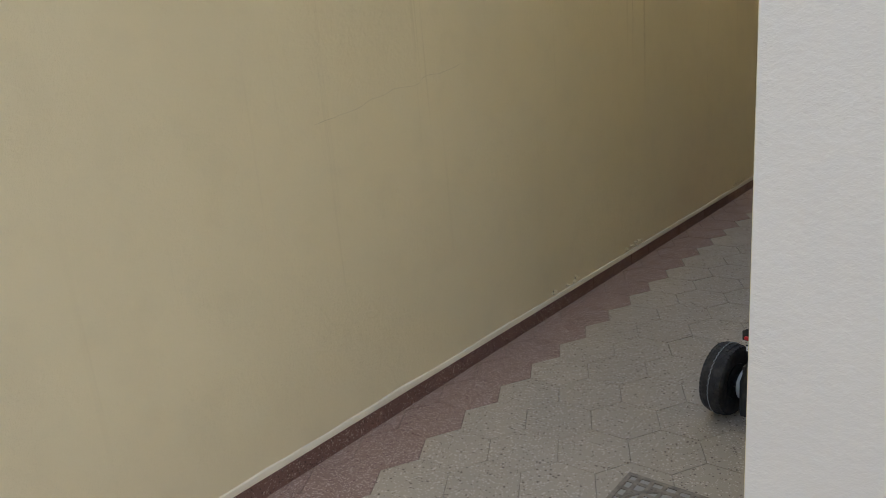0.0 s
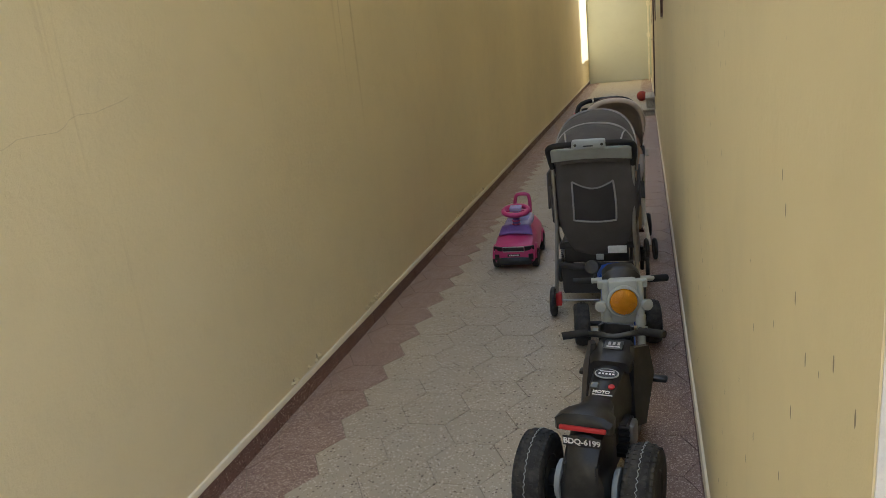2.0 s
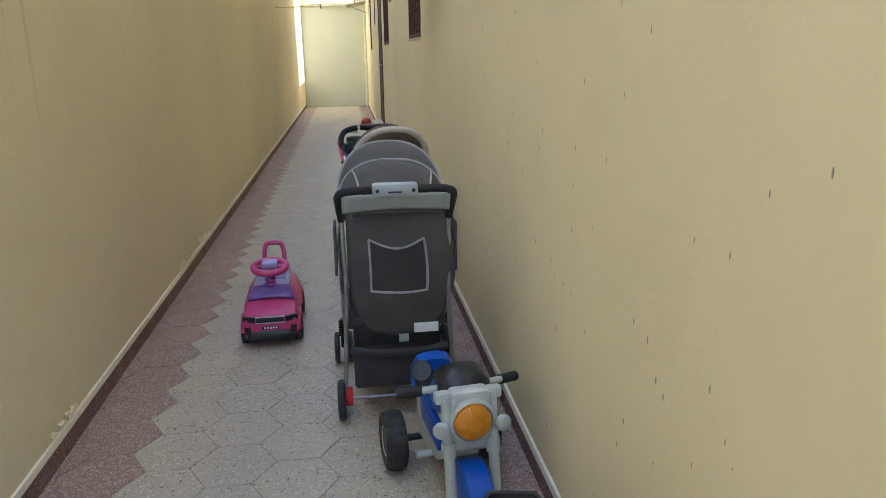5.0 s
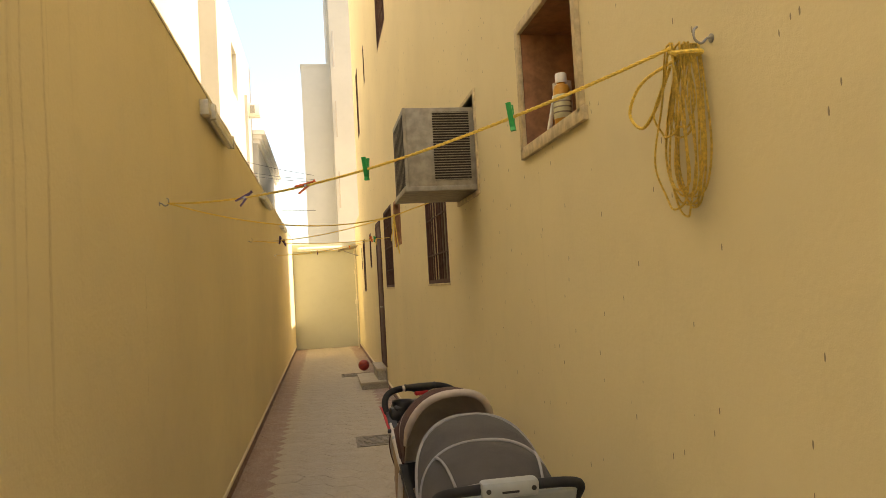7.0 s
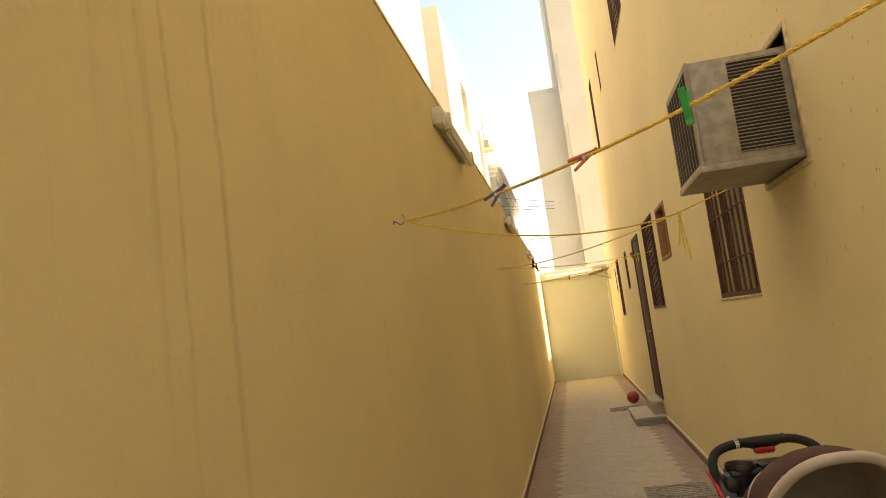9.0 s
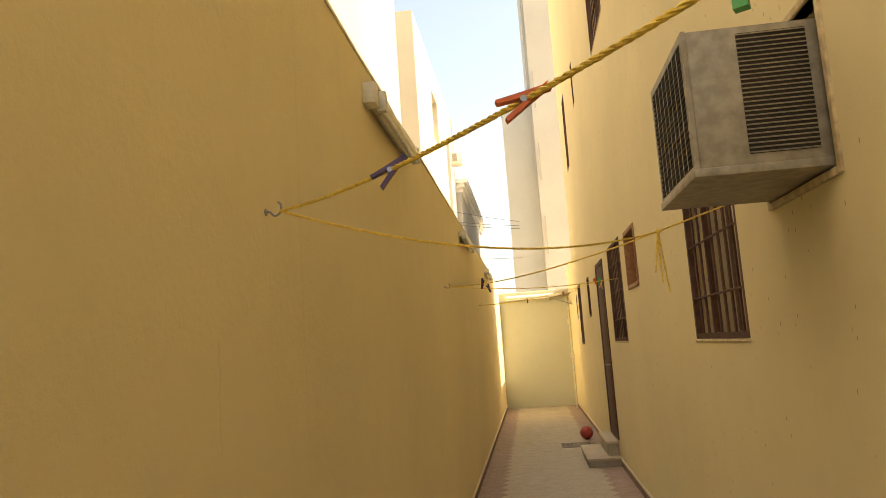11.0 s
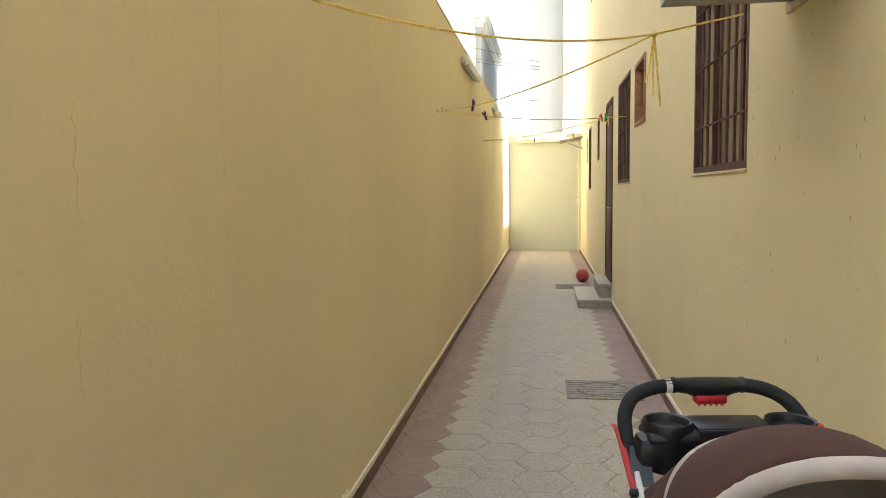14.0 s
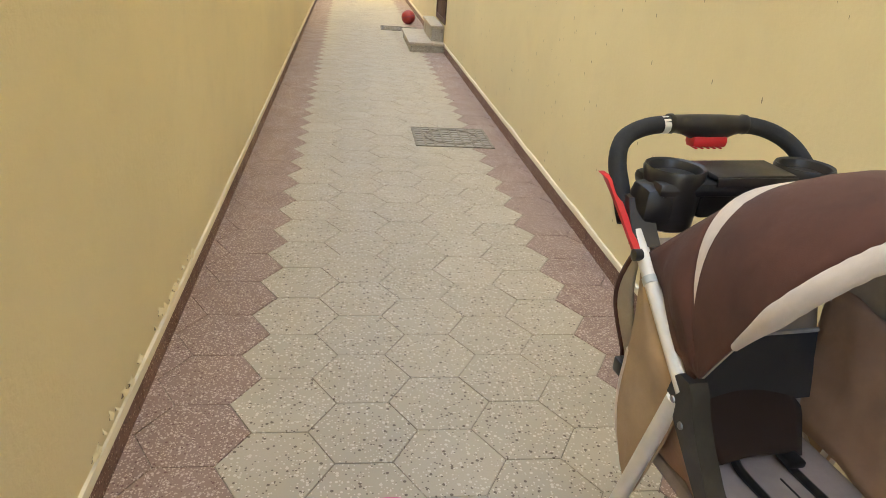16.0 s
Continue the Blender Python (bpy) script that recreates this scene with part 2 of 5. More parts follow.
def setting(name, bm, mat, label="", sharp=38):
    return tagged(link(name, bm, mat, sharp), label, "", "", "structure")


def box(bm, x0, x1, y0, y1, z0, z1, bevel=0.0, m=None):
    r = bmesh.ops.create_cube(bm, size=1.0)
    verts = r["verts"]
    for v in verts:
        v.co = Vector((x0 + (v.co.x + 0.5) * (x1 - x0), y0 + (v.co.y + 0.5) * (y1 - y0), z0 + (v.co.z + 0.5) * (z1 - z0)))
    if bevel:
        edges = list({e for v in verts for e in v.link_edges})
        r = bmesh.ops.bevel(bm, geom=edges, offset=bevel, segments=2, profile=0.5, affect="EDGES")
        verts = list({v for f in r["faces"] for v in f.verts} | {v for v in verts if v.is_valid})
    if m is not None:
        bmesh.ops.transform(bm, matrix=m, verts=verts)
    return bm


def boxes(*args, bevel=0.0):
    bm = bmesh.new()
    for a in args:
        box(bm, *a, bevel=bevel)
    return bm


def loft(bm, rings, caps=True, closed=True):
    made = [[bm.verts.new(p) for p in ring] for ring in rings]
    n = len(made[0])
    for a, b in zip(made, made[1:]):
        for i in range(n if closed else n - 1):
            bm.faces.new((a[i], a[(i + 1) % n], b[(i + 1) % n], b[i]))
    if caps and closed:
        bm.faces.new(made[0][::-1])
        bm.faces.new(made[-1])
    return bm


def ring(c, u, v, r, seg=10):
    return [Vector(c) + u * (r * math.cos(a)) + v * (r * math.sin(a)) for a in (2 * math.pi * i / seg for i in range(seg))]


def smooth_path(points, steps=6):
    """A Catmull-Rom curve through the points."""
    p = [Vector(q) for q in points]
    p = [2 * p[0] - p[1]] + p + [2 * p[-1] - p[-2]]
    out = []
    for i in range(1, len(p) - 2):
        a, b, c, d = p[i - 1:i + 3]
        for k in range(steps):
            t = k / steps
            out.append(0.5 * (2 * b + (c - a) * t + (2 * a - 5 * b + 4 * c - d) * t * t + (3 * b - a - 3 * c + d) * t ** 3))
    return out + [p[-2]]


def tube(bm, points, r, seg=10, caps=True):
    points = [Vector(p) for p in points]
    radii = r if isinstance(r, (list, tuple)) else [r] * len(points)
    rings, u = [], None
    for i, p in enumerate(points):
        d = (points[min(i + 1, len(points) - 1)] - points[max(i - 1, 0)]).normalized()
        if u is None:
            u = d.orthogonal().normalized()
        u = (u - d * u.dot(d)).normalized()
        rings.append(ring(p, u, d.cross(u), radii[i], seg))
    return loft(bm, rings, caps)


def tubes(*paths, r=0.01, seg=10):
    bm = bmesh.new()
    for p in paths:
        tube(bm, p, r, seg)
    return bm


def lathe(bm, profile, centre, axis, seg=28):
    """A closed profile of (radius, along) turned round the axis through centre."""
    a = Vector(axis).normalized()
    u = a.orthogonal().normalized()
    v = a.cross(u)
    rings = [[Vector(centre) + a * h + (u * math.cos(t) + v * math.sin(t)) * max(rad, 1e-4) for t in (2 * math.pi * i / seg for i in range(seg))] for rad, h in profile]
    return loft(bm, rings)


def sheet(bm, fn, nu, nv):
    grid = [[bm.verts.new(fn(i / nu, j / nv)) for j in range(nv + 1)] for i in range(nu + 1)]
    for i in range(nu):
        for j in range(nv):
            bm.faces.new((grid[i][j], grid[i + 1][j], grid[i + 1][j + 1], grid[i][j + 1]))
    return bm


def thick(ob, t):
    s = ob.modifiers.new("thickness", "SOLIDIFY")
    s.thickness, s.offset = t, 0
    return ob


def extrude_poly(bm, pts, z0, z1, m=None):
    """A prism over a plan polygon (x, y), from z0 to z1."""
    low = [Vector((x, y, z0)) for x, y in pts]
    high = [Vector((x, y, z1)) for x, y in pts]
    before = set(bm.verts)
    loft(bm, [low, high])
    if m is not None:
        bmesh.ops.transform(bm, matrix=m, verts=[v for v in bm.verts if v not in before])
    return bm


def lettering(text, size, mat, parent, m, name="lettering", depth=0.0008):
    cu = bpy.data.curves.new(name, "FONT")
    cu.body, cu.size, cu.extrude, cu.align_x, cu.align_y = text, size, depth, "CENTER", "CENTER"
    cu.offset = size * 0.025
    tmp = new(name, cu)
    bpy.context.view_layer.update()
    me = bpy.data.meshes.new_from_object(tmp.evaluated_get(bpy.context.evaluated_depsgraph_get()))
    bpy.data.objects.remove(tmp)
    me.materials.clear()
    me.materials.append(mat)
    ob = new(name, me)
    ob.parent = parent
    ob.matrix_basis = m
    return ob


# ---- the large structure ----
W, WALL_TOP, END_Y, HOUSE_Y0, HOUSE_Y1, ROOF = 1.9, 3.38, 25.4, 1.628, 22.3, 14.0
FACE = W + 0.008   # plaster face of the house, just behind its skirting


def pierced_wall(bm, x0, x1, y0, y1, z0, z1, holes):
    """A wall slab in the y-z plane with rectangular openings (y0, y1, z0, z1) right through it."""
    ys = sorted({y0, y1, *(v for h in holes for v in h[:2])})
    zs = sorted({z0, z1, *(v for h in holes for v in h[2:])})
    verts = {}

    def at(x, y, z):
        key = (x, y, z)
        if key not in verts:
            verts[key] = bm.verts.new(key)
        return verts[key]

    def open_cell(i, j):
        if not (0 <= i < len(ys) - 1 and 0 <= j < len(zs) - 1):
            return True
        cy, cz = (ys[i] + ys[i + 1]) / 2, (zs[j] + zs[j + 1]) / 2
        return any(h[0] < cy < h[1] and h[2] < cz < h[3] for h in holes)

    for i in range(len(ys) - 1):
        for j in range(len(zs) - 1):
            if open_cell(i, j):
                continue
            a, b, c, d = ys[i], ys[i + 1], zs[j], zs[j + 1]
            for x in (x0, x1):
                bm.faces.new([at(x, a, c), at(x, b, c), at(x, b, d), at(x, a, d)])
            for k, l, p, q in ((i - 1, j, (a, c), (a, d)), (i + 1, j, (b, c), (b, d)), (i, j - 1, (a, c), (b, c)), (i, j + 1, (a, d), (b, d))):
                if open_cell(k, l):
                    bm.faces.new([at(x0, *p), at(x0, *q), at(x1, *q), at(x1, *p)])
    return bm


WINDOWS = [  # y0, y1, z0, z1 of the glazed openings
    (8.79, 10.02, 1.74, 2.97), (13.52, 14.87, 1.73, 2.97), (18.1, 18.6, 2.18, 2.9), (20.36, 21.2, 1.67, 2.94), (21.7, 21.95, 2.25, 2.8),
    (13.0, 14.42, 5.55, 7.1), (17.55, 17.85, 5.98, 6.75), (20.1, 20.8, 5.45, 7.05)]
NICHE = (5.56, 6.36, 2.39, 2.98)
BOARDED = (12.3, 13.0, 2.32, 2.89)
AC_HOLE = (7.5, 8.22, 2.34, 2.98)
DOOR = (15.55, 16.6, 0.345, 2.93)
wall_house = setting("wall_house", pierced_wall(bmesh.new(), FACE, FACE + 0.26, HOUSE_Y0, HOUSE_Y1, -0.1, ROOF, WINDOWS + [NICHE, BOARDED, AC_HOLE, DOOR]), M_HOUSE, "cream painted plaster wall of the house")
setting("wall_house_front", boxes((FACE + 0.002, 9.0, HOUSE_Y0 - 0.003, HOUSE_Y0 + 0.24, -0.1, ROOF)), M_FRONT, "off-white rough plaster house front")
setting("wall_house_back", boxes((FACE + 0.26, 9.0, HOUSE_Y1 - 0.24, HOUSE_Y1 - 0.002, -0.1, ROOF)), M_HOUSE)
setting("wall_house_far", boxes((9.0, 9.25, HOUSE_Y0, HOUSE_Y1, -0.1, ROOF)), M_HOUSE)
setting("house_roof", boxes((FACE + 0.01, 9.2, HOUSE_Y0 + 0.01, HOUSE_Y1 - 0.01, ROOF - 0.2, ROOF + 0.003)), M_CONC)
setting("wall_house_corner", boxes((FACE + 0.02, FACE + 0.26, HOUSE_Y1 + 0.004, END_Y - 0.002, -0.1, 3.75)), M_HOUSE, "lower cream plaster wall beyond the house")

# boundary wall with a slightly uneven coping
bm = bmesh.new()
box(bm, -0.22, -0.008, -8.0, END_Y + 0.25, -0.1, WALL_TOP)
wall_boundary = setting("wall_boundary", bm, M_WALL, "tall cream plaster boundary wall with drip stains")
bm = bmesh.new()
rings = []
for i in range(121):
    y = -8.0 + (END_Y + 8.25) * i / 120
    k = 0.012 * noise.noise(Vector((0, y * 1.7, 0)))
    rings.append([Vector((-0.235, y, WALL_TOP + 0.002)), Vector((-0.002 + k * 0.4, y, WALL_TOP + 0.002)), Vector((-0.004 + k * 0.3, y, WALL_TOP + 0.028 + k)), Vector((-0.235, y, WALL_TOP + 0.03 + k))])
loft(bm, rings)
setting("wall_coping", bm, M_LIP, "mortar coping along the boundary wall")
setting("wall_end", boxes((-0.005, 4.0, END_Y, END_Y + 0.2, -0.1, 2.96)), M_END, "pale plaster wall closing the passage")
setting("wall_end_coping", boxes((-0.004, 4.0, END_Y - 0.05, END_Y + 0.22, 2.963, 3.2), bevel=0.015), M_END)
setting("wall_yard_back", boxes((-0.2, 9.2, -8.2, -8.0, -0.1, 3.2)), M_FRONT)
setting("wall_yard_side", boxes((9.0, 9.2, -8.0, HOUSE_Y0 - 0.01, -0.1, 3.2)), M_FRONT)
bm = bmesh.new()
bmesh.ops.create_grid(bm, x_segments=2, y_segments=2, size=900, matrix=Matrix.Translation((0, 0, -0.12)))
setting("ground", bm, M_CONC, "dry pale ground around the houses")
floor = setting("floor", boxes((-0.1, 9.1, -8.0, END_Y + 0.1, -0.11, -0.004)), M_GROUT, "grout bed under hexagonal terrazzo floor tiles")

# cracks in the boundary wall
for y, z0, z1, sway in ((6.65, 1.57, 1.85, 0.03), (6.64, 1.2, 1.4, 0.02), (2.2, 1.45, 1.62, 0.5)):
    pts = []
    for k in range(26):
        f = k / 25
        pts.append((-0.0082, y + sway * (f if sway > 0.3 else 0.4) * 2 + 0.02 * noise.noise(Vector((y, f * 9, 0))) * (4 if sway > 0.3 else 1), z0 + (z1 - z0) * f + (0.03 * noise.noise(Vector((3, f * 7, y))) if sway > 0.3 else 0)))
    part("crack", tubes(pts, r=0.0005, seg=5), M_CRACK, wall_boundary, "thin hairline crack")


# ---- neighbouring buildings ----
# Unseen block, added only to shade the yard end from the sun.
setting("wall_yard_wing", boxes((6.5, 8.99, -2.6, HOUSE_Y0 - 0.01, -0.1, 15.0)), M_FRONT, "added unseen block that keeps direct sun off the yard")


def opening_frame(bm, x, y0, y1, z0, z1, w=0.05, d=0.06):
    for a in ((y0, y1, z0, z0 + w), (y0, y1, z1 - w, z1), (y0, y0 + w, z0 + w, z1 - w), (y1 - w, y1, z0 + w, z1 - w)):
        box(bm, x - d, x, *a)
    return bm


house = thing("neighbour_house", pose(-2.65, 0, 0), "sunlit white plaster house with small grilled windows behind the boundary wall", "house")
holes = [(15.0, 16.05, 6.9, 8.05), (18.5, 19.25, 6.9, 8.05)]
part("wall", pierced_wall(bmesh.new(), -0.3, 0, -6, 26.5, 0, 15.5, holes), M_WHITE, house)
part("wall", boxes((-6, -0.3, 26.2, 26.5, 0, 15.5)), M_WHITE, house)
part("wall", boxes((-6, -0.3, -6, -5.7, 0, 15.5)), M_WHITE, house)
part("roof", boxes((-6, -0.301, -5.7, 26.2, 15.0, 15.3)), M_CONC, house)
for y0, y1, z0, z1 in holes:
    win = part("window", opening_frame(bmesh.new(), -0.05, y0, y1, z0, z1), M_GRILLERED, house)
    part("pane", boxes((-0.2, -0.19, y0, y1, z0, z1)), M_GLASS, win)
    bm = bmesh.new()
    for k in range(1, 5):
        box(bm, -0.05, -0.03, y0 + (y1 - y0) * k / 5 - 0.015, y0 + (y1 - y0) * k / 5 + 0.015, z0, z1)
        box(bm, -0.03, -0.015, y0, y1, z0 + (z1 - z0) * k / 5 - 0.015, z0 + (z1 - z0) * k / 5 + 0.015)
    part("grille", bm, M_GRILLERED, win)

house = thing("neighbour_house", pose(-2.1, 26.5, 0), "white plaster house with a recessed window and flat roof", "house")
part("wall", pierced_wall(bmesh.new(), -0.55, 0, 0, 11.5, 0, 12.5, [(3.9, 5.6, 9.4, 11.3)]), M_WHITE, house)
part("wall", boxes((-6, -0.55, 0.005, 0.3, 0, 12.5)), M_GREYW, house)
part("wall", boxes((-6, -0.55, 11.2, 11.49, 0, 12.5)), M_WHITE, house)
part("roof", boxes((-6, -0.556, 0.3, 11.2, 12.1, 12.3)), M_CONC, house)
part("recess", boxes((-0.55, -0.5, 3.8, 5.7, 9.3, 11.4)), M_LIP, house)
part("pilaster", boxes((0.004, 0.12, 8.3, 8.7, 0, 10.4)), M_WHITE, house)
house = thing("neighbour_house", pose(-2.3, 38.3, 0), "white house with a moulded roof cornice", "house")
part("wall", boxes((-5, 0.4, 0, 14, 0, 9.0)), M_WHITE, house)
bm = bmesh.new()
for k, d in enumerate((0.5, 0.6, 0.75)):
    box(bm, -5, d, -0.1 * k, 14, 9.003 + 0.2 * k, 9.2 + 0.2 * k)
part("cornice", bm, M_FRONT, house)

house = thing("apartment_building", pose(0.3, 38.0, 0), "pale grey plaster tower block beyond the end wall", "building")
part("wall", boxes((0, 1.4, 0, 12, 0, 12.6)), M_GREYW, house)
part("parapet", boxes((-0.03, 1.4, -0.03, 12, 12.603, 12.75)), M_GREYW, house)
house = thing("apartment_building", pose(1.72, 37.4, 0), "tall white plaster building with narrow window slots", "building")
part("wall", boxes((0, 7, 0, 12, 0, 26)), M_WHITE, house)
part("pilaster", boxes((-0.12, -0.004, 0.5, 3, 0, 18)), M_GREYW, house)
for z in (5.6, 9.0, 12.4):
    win = part("window", boxes((0.12, 0.2, -0.02, -0.003, z, z + 1.8)), M_GREYW, house)
    part("pane", boxes((0.13, 0.19, -0.03, -0.021, z + 0.03, z + 1.77)), M_GLASS, win)

for z, s in ((7.27, 0.0), (6.95, -0.12), (6.82, -0.12), (5.45, -0.13)):
    ob = link("power_line", tubes([(-2.105 + 2.81 * k / 16, 33.8 + 4.2 * k / 16, z + s * (1 - k / 8) + 0.04 * abs(k - 8) / 8) for k in range(17)], r=0.01, seg=6), M_CABLE)
    tagged(ob, "black overhead power cable strung between the buildings", "cable", "overhead cables")


# ---- windows, door and openings of the house ----
def window_unit(name, y0, y1, z0, z1, label, bars):
    w = new(name)
    w.matrix_world = pose(FACE, y0, z0)
    tagged(w, label, "window", "", "structure")
    a, b = y1 - y0, z1 - z0
    part("window_frame", opening_frame(bmesh.new(), 0.05, 0.003, a - 0.003, 0.003, b - 0.003, 0.035, 0.05), M_BROWNST, w)
    part("pane", boxes((0.13, 0.136, 0.0, a / 2 - 0.01, 0.0, b)), M_GLASS, w)
    part("pane", boxes((0.15, 0.156, a / 2 - 0.06, a, 0.0, b)), M_GLASS, w)
    for k in (0.003, a / 2 - 0.04, a - 0.05):
        part("sash", boxes((0.12, 0.165, k, k + 0.045, 0.04, b - 0.04)), M_BROWNST, w)
    part("window_sill", boxes((-0.006, 0.06, -0.01, a + 0.01, -0.018, -0.003), bevel=0.003), M_PALEWOOD, w)
    for k in range(1, bars):
        part("bar", boxes((0.012, 0.024, a * k / bars - 0.013, a * k / bars + 0.013, 0.03, b - 0.03)), M_BROWNST, w)
    for k in (0.22, 0.5, 0.78):
        part("cross_bar", tubes([(0.008, 0.0, b * k), (0.008, a, b * k)], r=0.007, seg=6), M_BROWNST, w)
    return w


for i, (y0, y1, z0, z1) in enumerate(WINDOWS):
    window_unit(f"window_{i + 1}", y0, y1, z0, z1, "dark brown steel window behind vertical security bars", max(3, round((y1 - y0) / 0.15)))

door = new("door_1")
door.matrix_world = pose(FACE, DOOR[0], DOOR[2])
tagged(door, "closed dark brown painted steel door", "door", "", "structure")
dw, dh = DOOR[1] - DOOR[0], DOOR[3] - DOOR[2]
part("door_frame", opening_frame(bmesh.new(), 0.06, 0.003, dw - 0.003, 0.003, dh - 0.003, 0.06, 0.075), M_BROWNST, door)
part("door_leaf", boxes((0.0, 0.04, 0.062, dw - 0.062, 0.062, dh - 0.062), (-0.008, -0.001, 0.2, dw - 0.2, 0.3, 1.1), (-0.008, -0.001, 0.2, dw - 0.2, 1.3, 2.3), bevel=0.004), M_BROWNST, door)
part("door_handle", tubes([(-0.001, 0.14, 1.05), (-0.05, 0.14, 1.05), (-0.05, 0.26, 1.05)], r=0.009), M_STEEL, door, "steel lever handle")

step = thing("entrance_step", pose(0, 0, 0), "low terrazzo step with a speckled riser below the brown door", "step", "door steps")
part("tread", boxes((1.43, W - 0.004, 15.44, 16.86, 0.085, 0.125), bevel=0.006), M_TILE, step)
part("riser", boxes((1.45, W - 0.005, 15.46, 16.84, 0.0, 0.084)), M_STEP, step)
step = thing("entrance_step", pose(0, 0, 0), "narrow upper terrazzo step against the door sill", "step", "door steps")
part("tread", boxes((1.72, W - 0.004, 15.6, 16.75, 0.29, 0.33), bevel=0.006), M_TILE, step)
part("riser", boxes((1.74, W - 0.005, 15.62, 16.73, 0.126, 0.289)), M_STEP, step)


def manhole(y0, y1, x0, x1):
    c = thing("manhole_cover", pose((x0 + x1) / 2, (y0 + y1) / 2, 0.002), "square cast iron manhole cover with a raised grid", "manhole cover", "floor covers")
    a, b = (x1 - x0) / 2, (y1 - y0) / 2
    part("plate", boxes((-a + 0.02, a - 0.02, -b + 0.02, b - 0.02, -0.003, 0.003)), M_CONC, c)
    part("frame", boxes((-a, a, -b, -b + 0.018, -0.003, 0.006), (-a, a, b - 0.018, b, -0.003, 0.006), (-a, -a + 0.018, -b, b, -0.003, 0.0055), (a - 0.018, a, -b, b, -0.003, 0.0055)), M_IRON, c)
    for k in range(1, 8):
        part("rib", boxes((-a + 2 * a * k / 8 - 0.008, -a + 2 * a * k / 8 + 0.008, -b + 0.02, b - 0.02, 0.003, 0.0075)), M_IRON, c)
        part("rib", boxes((-a + 0.02, a - 0.02, -b + 2 * b * k / 8 - 0.008, -b + 2 * b * k / 8 + 0.008, 0.003, 0.007)), M_IRON, c)
    part("ring", tubes([(b * 0.75 * math.cos(t), b * 0.75 * math.sin(t), 0.006) for t in np.linspace(0, 2 * math.pi, 40)], r=0.007, seg=6), M_IRON, c)


manhole(10.95, 11.5, 1.155, 1.75)
manhole(17.5, 18.02, 1.155, 1.75)
manhole(2.16, 2.6, 1.17, 1.6)

# wooden air-conditioner openings: one holds bottles, one is boarded up
niche = new("niche_1")
tagged(niche, "open wood-lined wall niche with a chipped pale frame", "niche", "", "structure")
y0, y1, z0, z1 = NICHE
bm = boxes((FACE + 0.002, FACE + 0.45, y0 - 0.02, y0 + 0.012, z0, z1), (FACE + 0.002, FACE + 0.45, y1 - 0.012, y1 + 0.02, z0, z1), (FACE + 0.002, FACE + 0.45, y0 + 0.013, y1 - 0.013, z0 - 0.02, z0 + 0.012), (FACE + 0.002, FACE + 0.45, y0 + 0.013, y1 - 0.013, z1 - 0.012, z1 + 0.02))
part("lining", bm, M_WOOD, niche)
part("back_board", boxes((FACE + 0.30, FACE + 0.32, y0 + 0.12, y1 - 0.013, z0 + 0.013, z1 - 0.013)), M_WOOD, niche)
for a in ((y0 - 0.035, y0 + 0.014, z0 - 0.02, z1 + 0.03), (y1 - 0.014, y1 + 0.035, z0 - 0.02, z1 + 0.03), (y0 + 0.016, y1 - 0.016, z1 - 0.014, z1 + 0.035), (y0 - 0.06, y1 + 0.04, z0 - 0.055, z0 + 0.004)):
    part("frame_board", boxes((FACE - 0.022, FACE + 0.001, *a), bevel=0.005), M_PALEWOOD, niche)
bottle = thing("bottle", pose(FACE + 0.05, 5.93, z0 + 0.013) @ Matrix.Scale(0.96, 4), "amber plastic bottle with a pale label and white cap", "bottle")
part("body", lathe(bmesh.new(), [(0.036, 0), (0.04, 0.006), (0.04, 0.17), (0.034, 0.19), (0.019, 0.2), (0.019, 0.212)], (0, 0, 0), (0, 0, 1)), M_JUICE, bottle)
part("label", lathe(bmesh.new(), [(0.0406, 0.035), (0.0412, 0.036), (0.0412, 0.145), (0.0406, 0.146)], (0, 0, 0), (0, 0, 1)), M_LABEL, bottle, "pale yellow printed label")
part("cap", lathe(bmesh.new(), [(0.026, 0.205), (0.027, 0.208), (0.027, 0.245), (0.024, 0.25)], (0, 0, 0), (0, 0, 1)), M_LETTER, bottle, "white ribbed screw cap")
for k in range(3):
    part("print_line", lathe(bmesh.new(), [(0.0413, 0.06 + 0.025 * k), (0.0416, 0.061 + 0.025 * k), (0.0416, 0.066 + 0.025 * k), (0.0413, 0.067 + 0.025 * k)], (0, 0, 0), (0, 0, 1)), M_IRON, bottle)
box_ob = link("carton", box(bmesh.new(), -0.03, 0.03, -0.035, 0.035, 0, 0.24, 0.004), M_CREAMF)
box_ob.matrix_world = pose(FACE + 0.1, 6.06, z0 + 0.013, 0, 0, 20)
tagged(box_ob, "white paper carton standing behind the bottle", "carton")
stick = link("stick", box(bmesh.new(), -0.008, 0.008, -0.012, 0.012, 0, 0.2, 0.003), M_LETTER)
stick.matrix_world = pose(FACE + 0.045, 6.14, z0 + 0.014, 38, 0, 0)
tagged(stick, "white plastic stick leaning in the niche", "stick")
boarded = new("niche_2")
tagged(boarded, "wall opening closed with an orange-brown wooden board", "niche", "", "structure")
y0, y1, z0, z1 = BOARDED
part("back_board", boxes((FACE + 0.12, FACE + 0.14, y0, y1, z0, z1)), M_WOOD, boarded)
for a in ((y0 - 0.03, y0 + 0.012, z0 - 0.03, z1 + 0.03), (y1 - 0.012, y1 + 0.03, z0 - 0.03, z1 + 0.03), (y0 + 0.014, y1 - 0.014, z1 - 0.012, z1 + 0.03), (y0 + 0.014, y1 - 0.014, z0 - 0.03, z0 + 0.012)):
    part("frame_board", boxes((FACE - 0.015, FACE + 0.11, *a), bevel=0.004), M_WOOD, boarded)


